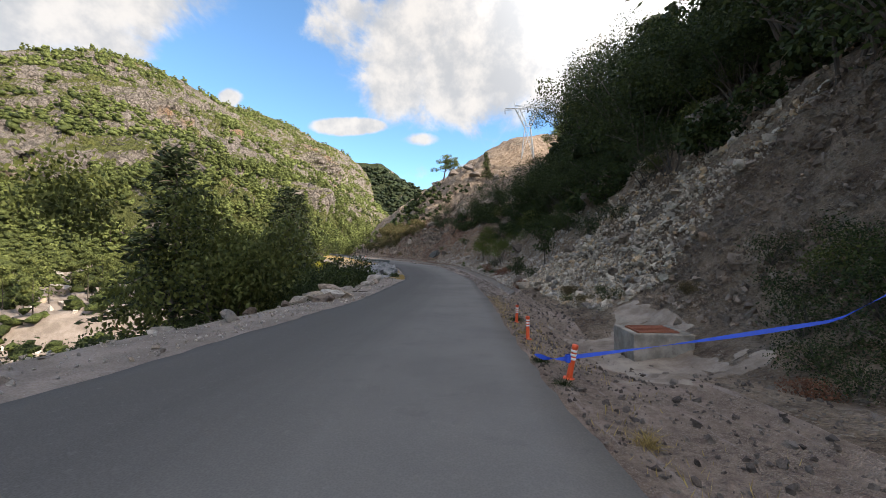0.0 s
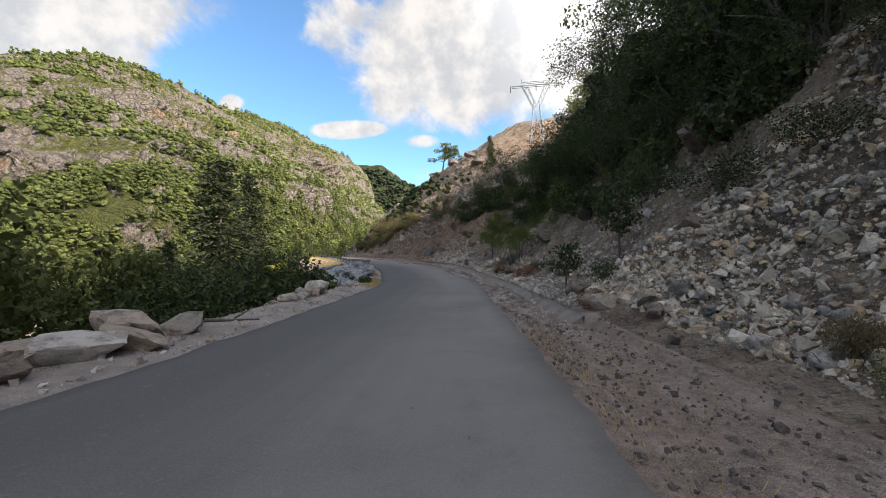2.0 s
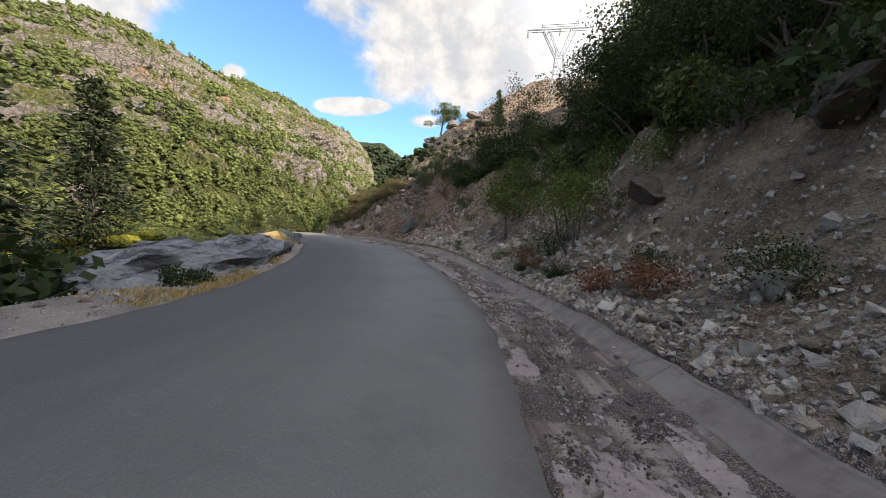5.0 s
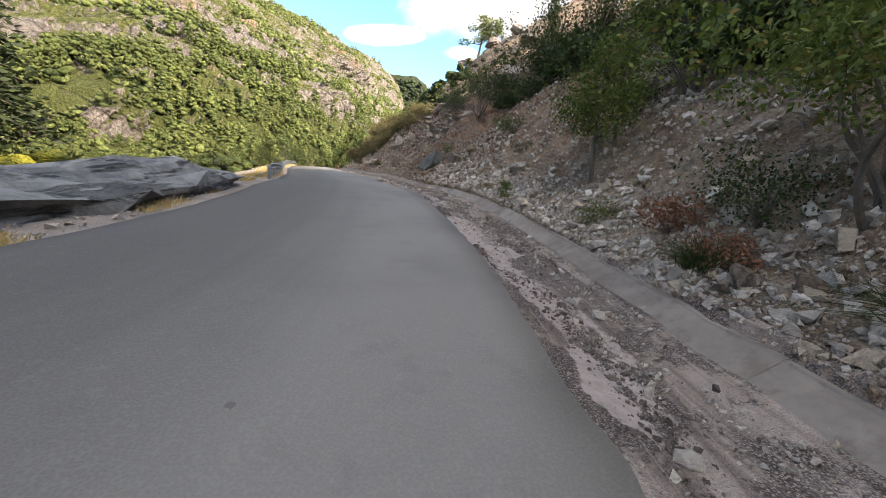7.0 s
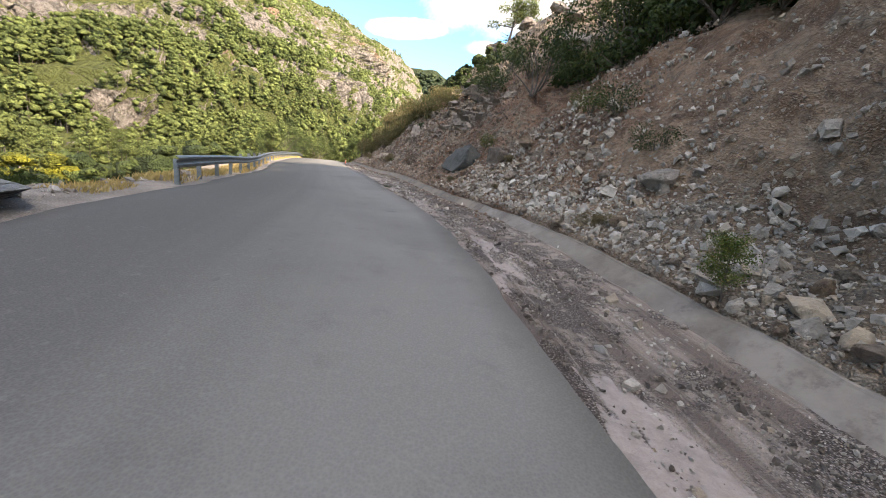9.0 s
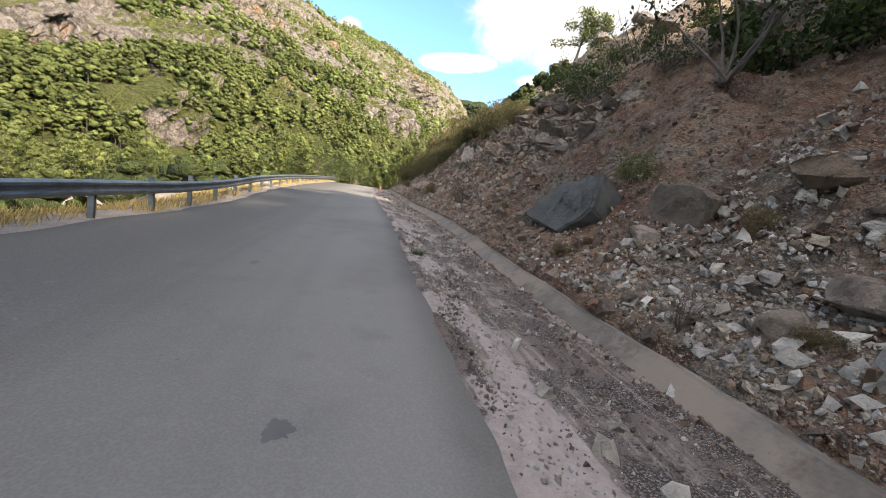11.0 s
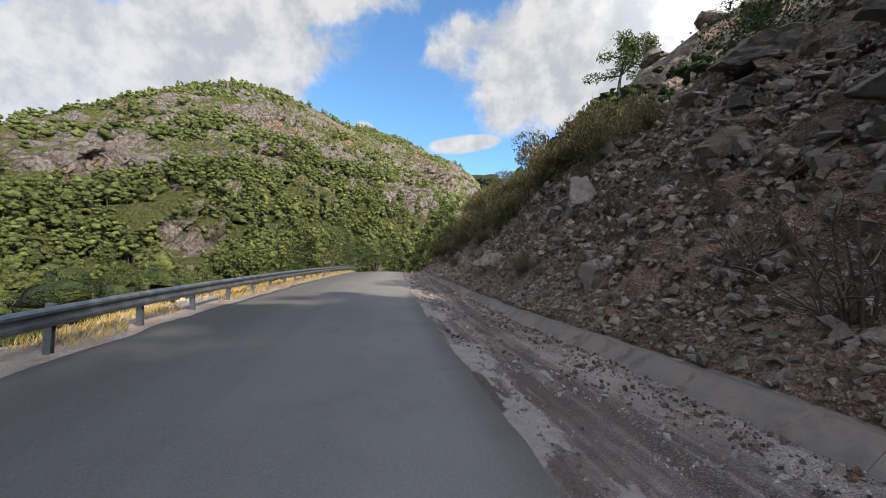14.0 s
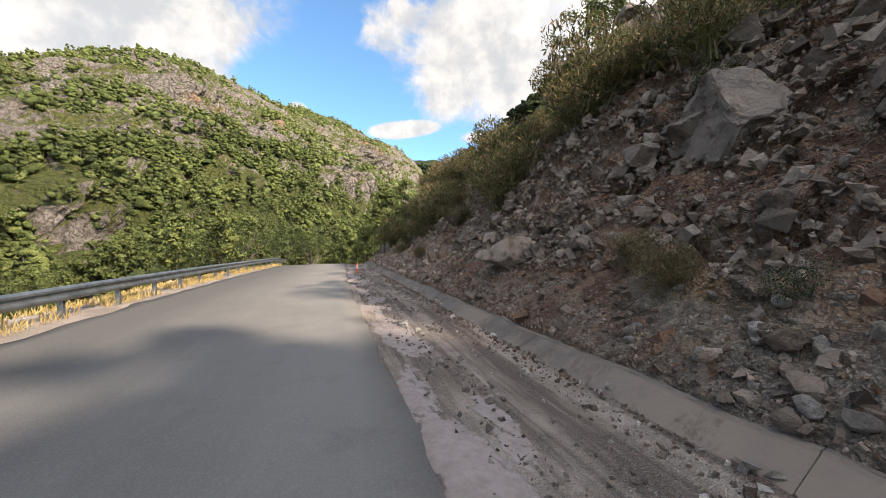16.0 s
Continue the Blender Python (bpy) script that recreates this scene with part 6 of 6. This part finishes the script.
# hill side, from the start of the walk to its end
for kind, st, u, size, seed in (
        ("shrub", 14.5, 4.0, 0.5, 0), ("dry_bush", 17.4, 3.4, 0.7, 0), ("shrub", 12.8, 3.6, 0.62, 1), ("dry_bush", 14.4, 3.2, 0.62, 1), ("olive_shrub", 16.7, 3.3, 0.5, 0), ("shrub", 34.2, 3.8, 0.9, 2), ("olive_shrub", 21.5, 9.6, 1.0, 1),
        ("shrub", 25.1, 3.3, 1.0, 3), ("dead_bush", 23.3, 2.35, 0.6, 0), ("dead_bush", 43.1, 3.1, 0.8, 1), ("sapling", 26.8, 4.6, 3.0, 0), ("shrub", 37.1, 3.9, 0.8, 0), ("dead_bush", 41.8, 2.8, 0.6, 0),
        ("young_tree", 48.6, 5.6, 3.6, 1), ("shrub", 30.2, 3.5, 0.9, 1), ("sapling", 27.1, 2.7, 2.0, 1), ("dead_bush", 37.3, 2.75, 0.75, 1), ("dead_bush", 36.1, 3.1, 0.9, 0), ("bushy_tree", 41.0, 4.0, 4.0, 0), ("young_tree", 47.8, 4.4, 4.3, 2),
        ("green_tuft", 39.6, 2.7, 0.8, 0), ("green_tuft", 41.8, 2.5, 0.7, 1), ("shrub", 42.3, 3.8, 1.2, 2), ("shrub", 49.4, 6.9, 1.5, 3), ("young_tree", 49.1, 2.3, 0.9, 1), ("olive_shrub", 45.0, 2.9, 0.6, 1),
        ("shrub", 67.0, 9.5, 1.6, 0), ("olive_shrub", 61.7, 4.6, 0.7, 0), ("dry_bush", 58.6, 4.1, 0.5, 0), ("shrub", 70.4, 8.9, 1.7, 1), ("bare_bush", 57.9, 2.45, 0.5, 0), ("bare_bush", 65.4, 3.1, 0.6, 1), ("broom", 78.5, 8.8, 1.6, 0),
        ("shrub", 75.4, 10.2, 2.2, 2), ("shrub", 70.7, 9.2, 2.0, 3), ("bare_bush", 69.2, 3.0, 1.1, 0), ("broom", 81.0, 9.6, 1.8, 1), ("shrub", 78.3, 6.3, 0.8, 0), ("bare_bush", 70.4, 3.5, 0.9, 1), ("dry_bush", 77.7, 3.5, 0.75, 1),
        ("broom", 81.0, 7.2, 1.5, 0), ("broom", 84.5, 7.8, 1.7, 1), ("broom", 88.0, 7.4, 1.8, 2), ("broom", 91.1, 8.2, 1.9, 0), ("broom", 95.0, 7.6, 1.8, 1), ("broom", 100.0, 8.0, 2.0, 2), ("broom", 86.0, 6.0, 1.2, 2), ("broom", 92.5, 6.2, 1.4, 1),
        ("bare_bush", 75.2, 5.0, 0.9, 0), ("dry_bush", 93.3, 4.6, 1.0, 0), ("dry_bush", 76.9, 3.2, 0.75, 0), ("broom", 82.5, 6.4, 1.2, 2), ("dry_bush", 90.2, 5.6, 0.9, 1), ("bare_bush", 88.1, 4.6, 1.2, 1), ("shrub", 80.1, 7.6, 1.3, 3),
        ("shrub", 75.7, 3.3, 0.4, 1), ("dry_bush", 89.3, 3.2, 0.7, 0), ("broom", 97.5, 5.0, 1.3, 0), ("dry_bush", 96.5, 3.6, 0.9, 1), ("broom", 104.0, 6.0, 1.8, 1), ("broom", 108.0, 5.0, 1.8, 0), ("bare_bush", 74.5, 14.0, 3.2, 1),
        ("green_tuft", 11.9, 0.45, 0.35, 0), ("green_tuft", 6.6, 0.2, 0.25, 1), ("green_tuft", 5.3, 0.25, 0.25, 0), ("shrub", 4.6, 4.2, 0.8, 0), ("shrub", 5.6, 5.0, 1.0, 2), ("shrub", 3.2, 4.8, 1.1, 3), ("olive_shrub", 6.8, 5.2, 0.9, 1),
        ("dead_bush", 4.6, 2.9, 0.35, 1), ("shrub", 1.5, 5.2, 1.3, 1), ("dry_bush", 10.2, 4.6, 0.5, 1), ("grass_tuft", 3.5, 0.5, 0.25, 0), ("grass_tuft", 9.6, 0.3, 0.2, 1), ("dry_bush", 60.8, 2.7, 0.35, 1), ("dry_bush", 57.2, 2.9, 0.3, 0), ("green_tuft", 62.5, 0.35, 0.3, 1),
        ("shrub", 55.5, 5.6, 1.0, 2), ("dry_bush", 52.0, 2.7, 0.4, 1), ("shrub", 53.4, 5.0, 0.8, 1), ("olive_shrub", 57.0, 6.0, 0.9, 0)):
    plant(kind, st, u, size, seed % 3 + 10 if kind in FINE else seed, group=kind + "s on the hillside")
plant("dark_tree", 62.3, 7.2, 4.4, 11, tilt=-14), plant("dark_tree", 59.5, 9.5, 5.0, 12)
r3 = random.Random(3)
for st, u, size in ((5.2, 3.6, 0.7), (4.4, 3.3, 0.6), (6.2, 4.2, 0.8), (5.6, 4.8, 1.0), (7.2, 4.9, 0.8), (4.0, 4.0, 0.8), (8.3, 5.3, 0.7), (6.9, 5.8, 0.9), (3.4, 3.6, 0.7)):
    plant("shrub", st, u, size, 10 + int(st * 10) % 3, group="shrubs on the hillside")
for i in range(110):
    st = r3.uniform(-4, 66)
    lo = np.interp(st, [-4, 4, 10, 24, 30, 50, 66], [6, 6.5, 9.5, 9.0, 6.0, 7.0, 9.0])
    plant("shrub" if i % 5 else "olive_shrub", st, lo + abs(r3.gauss(0, 3.0)), r3.uniform(0.9, 2.1), i % 4 if i % 5 else i % 2, group="shrubs on the hillside")
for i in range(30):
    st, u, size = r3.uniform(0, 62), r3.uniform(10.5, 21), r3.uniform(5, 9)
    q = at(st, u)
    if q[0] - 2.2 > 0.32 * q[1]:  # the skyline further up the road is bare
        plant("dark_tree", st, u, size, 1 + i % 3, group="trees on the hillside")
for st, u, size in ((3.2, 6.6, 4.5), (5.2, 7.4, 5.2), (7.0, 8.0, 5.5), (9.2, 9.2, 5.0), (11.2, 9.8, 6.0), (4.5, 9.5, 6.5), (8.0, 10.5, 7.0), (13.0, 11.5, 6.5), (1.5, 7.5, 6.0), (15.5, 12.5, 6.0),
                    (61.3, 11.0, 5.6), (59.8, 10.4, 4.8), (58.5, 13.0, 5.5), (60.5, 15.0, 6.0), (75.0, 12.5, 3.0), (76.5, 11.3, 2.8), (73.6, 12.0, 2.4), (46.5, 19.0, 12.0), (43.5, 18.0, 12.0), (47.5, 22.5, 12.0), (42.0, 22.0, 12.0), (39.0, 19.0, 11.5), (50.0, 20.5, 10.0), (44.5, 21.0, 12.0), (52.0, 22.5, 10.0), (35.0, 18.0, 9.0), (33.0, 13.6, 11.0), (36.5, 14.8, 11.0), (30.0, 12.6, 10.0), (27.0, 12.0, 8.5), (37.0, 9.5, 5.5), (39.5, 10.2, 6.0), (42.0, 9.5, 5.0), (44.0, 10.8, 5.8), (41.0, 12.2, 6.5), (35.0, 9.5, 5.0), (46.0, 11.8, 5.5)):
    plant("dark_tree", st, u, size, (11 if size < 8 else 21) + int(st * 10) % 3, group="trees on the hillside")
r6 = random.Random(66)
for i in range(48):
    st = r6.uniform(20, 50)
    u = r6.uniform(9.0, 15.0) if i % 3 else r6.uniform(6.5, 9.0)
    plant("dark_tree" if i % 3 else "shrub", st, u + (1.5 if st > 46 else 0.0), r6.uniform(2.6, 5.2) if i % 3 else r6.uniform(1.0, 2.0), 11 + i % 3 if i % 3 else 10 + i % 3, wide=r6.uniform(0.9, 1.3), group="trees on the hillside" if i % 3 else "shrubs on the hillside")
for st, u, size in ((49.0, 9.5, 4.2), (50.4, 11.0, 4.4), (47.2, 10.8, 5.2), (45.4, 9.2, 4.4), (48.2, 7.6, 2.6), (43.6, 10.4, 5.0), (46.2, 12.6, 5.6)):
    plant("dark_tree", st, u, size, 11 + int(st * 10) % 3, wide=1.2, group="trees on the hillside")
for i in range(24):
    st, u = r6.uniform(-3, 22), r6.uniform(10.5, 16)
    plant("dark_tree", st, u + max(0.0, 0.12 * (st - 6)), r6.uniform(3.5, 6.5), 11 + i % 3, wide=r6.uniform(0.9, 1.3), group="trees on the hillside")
for i in range(44):
    st = r3.uniform(79, 108)
    u = r3.uniform(3.6, 10.5) if st > 84 else r3.uniform(6.0, 10.5)
    plant("broom", st, u, r3.uniform(0.7, 2.6) + 0.06 * (u - 4), i % 3, wide=r3.uniform(0.9, 1.3), group="brooms on the hillside")
plant("umbrella_pine", 112.1, 29.3, 9.0, 0, z=None), plant("umbrella_pine", 110.0, 31.5, 6.0, 0)
plant("thin_conifer", 88.2, 31.2, 7.5, 0)
for st, u, size in ((62, 40, 11), (66, 44, 12), (70, 47, 12), (58, 38, 10), (74, 46, 9), (54, 36, 11)):
    plant("umbrella_pine", st, u, size, 1, label="tall dark pine on the hill crest")

# valley side
plant("conifer", 50.4, -19.6, 15.0, 0, wide=1.1), plant("conifer", 20.4, -17.3, 13.4, 0, wide=1.15), plant("conifer", 59.6, -17.9, 12.6, 1), plant("conifer", 29.0, -17.5, 5.5, 1), plant("conifer", 56.0, -24.0, 8.0, 0), plant("conifer", 71.0, -30, 8, 1)
plant("broad_tree", 19.6, -15.0, 11.6, 0, wide=0.82), plant("broad_tree", 26.5, -15.8, 6.5, 1)
for st, u, size in ((107.3, -9.6, 8.2), (109.5, -11.5, 6.5), (105.8, -12.5, 6.0), (117.0, -4.0, 6.0), (120.0, -8.0, 6.5), (98.7, -23.8, 5.5), (96.5, -17.5, 4.6)):
    plant("dark_tree", st, u, size, 21 + int(st) % 3, wide=0.9, label="dark dense tree behind the guardrail", group="dark trees behind the guardrail")
for i in range(64):
    st = r3.uniform(2, 39.5) if i % 3 else r3.uniform(24, 39.5)
    lo = np.interp(st, [2, 14, 24, 46], [9.2, 11.4, 10.6, 9.8])
    plant("shrub", st, -lo - abs(r3.gauss(0, 2.4)), r3.uniform(1.3, 2.4) * (1.25 if st > 24 else 1.0), i % 4 if st > 26 else 10 + i % 3, group="shrubs below the road")
for st, u, size in ((27.5, -12.5, 4.2), (29.5, -11.8, 4.4), (31.5, -13.0, 5.0), (33.5, -12.0, 4.4), (35.5, -13.2, 4.8), (37.5, -12.6, 4.0), (25.5, -13.5, 4.6), (30.0, -15.5, 5.6), (36.0, -16.0, 5.0)):
    plant("dark_tree", st, u, size, 1 + int(st) % 3, label="dense dark bushy tree below the road", group="bushy trees below the road")
for st, u, size in ((9.5, -10.5, 1.6), (11.0, -11.5, 1.8), (8.0, -11.0, 1.5), (12.5, -12.5, 2.0), (10.0, -13.0, 2.2), (6.5, -11.5, 1.6)):
    plant("shrub", st, u, size, 10 + int(st * 2) % 3, group="shrubs below the road")
for st, u, size in ((56.5, -11.0, 1.9), (57.8, -12.2, 1.7), (55.2, -12.4, 1.6), (40.2, -7.3, 0.5), (39.4, -7.5, 0.6), (62.0, -12.5, 1.6), (64.0, -13.5, 1.5), (41.0, -8.4, 0.5)):
    plant("shrub", st, u, size, 1, group="shrubs below the road")

# dry grass along the outer verge and behind the guardrail
def grass(name, n, st_range, u_of, height, label, seed, mat="dry_grass"):
    r = np.random.default_rng(seed)
    st = r.uniform(*st_range, n)
    u = u_of(r, st)
    keep = lattice(np.stack([st * 0.8, u * 1.2, u * 0], -1), seed) > -0.25
    st, u = st[keep], u[keep]
    n = len(st)
    p = at(st, u, rise(st, u) - 0.02)
    d = r.normal(0, 0.4, (n, 3)) * [1, 1, 0] + [0, 0, 1]
    ln = (height * r.uniform(0.5, 1.3, n))[:, None]
    s = np.cross(d, r.normal(size=(n, 3)))
    s *= 0.004 / np.linalg.norm(s, axis=1)[:, None]
    v = np.stack([p - s, p + s, p + d * ln * 0.6 + s * 0.7, p + d * ln + [0.02, 0.02, 0]], 1)
    return tagged(part(name, mesh_of(name, v.reshape(-1, 3), np.arange(4 * n).reshape(-1, 4), mat)), label, "grass", kind="stuff")


grass("grass", 16000, (57, 110), lambda r, st: -6.0 - r.beta(1.0, 1.6, len(st)) * 3.5, 0.22, "dry golden grass behind the guardrail", 1)
grass("grass", 7000, (36, 58), lambda r, st: -6.5 - r.beta(1.0, 1.8, len(st)) * 1.6, 0.12, "dry golden grass along the road's edge", 2)
grass("grass", 3000, (24, 90), lambda r, st: kerb_at(st) + 0.55 + r.beta(1.0, 1.8, len(st)) * 2.5, 0.09, "sparse dry grass at the foot of the slope", 3, "dry_broom")
grass("grass", 1200, (0, 22), lambda r, st: 0.1 + r.beta(1.0, 2.5, len(st)) * 1.6, 0.1, "sparse dry grass on the dirt verge", 4)

# fallen branch and a slack wire below the road
rb = np.random.default_rng(8)
branch = tagged(new("branch"), "grey broken branch lying on the verge", "branch")
c = on_ground(23.0, -ROAD_W - 1.4)
part("limb", mesh_of("limb", *tube(*limb(rb, (c.x - 0.6, c.y - 0.2, c.z + 0.06), (1, 0.3, 0.03), 1.4, 0.06, 0.1), 7), "bark"), branch)
part("twig", mesh_of("twig", *tube(*limb(rb, (c.x + 0.1, c.y, c.z + 0.07), (0.4, 0.8, 0.2), 0.6, 0.03, 0.15), 6), "bark"), branch)
a, b = at(6.5, -13.0, -2.2), at(14.5, -11.8, -0.9)
t = np.linspace(0, 1, 14)[:, None]
tagged(part("wire", mesh_of("wire", *tube(a + (b - a) * t - np.array([0, 0, 0.15]) * np.sin(t * math.pi), np.full(14, 0.012), 5), "cable")), "thin pale wire slung between the trees", "wire")
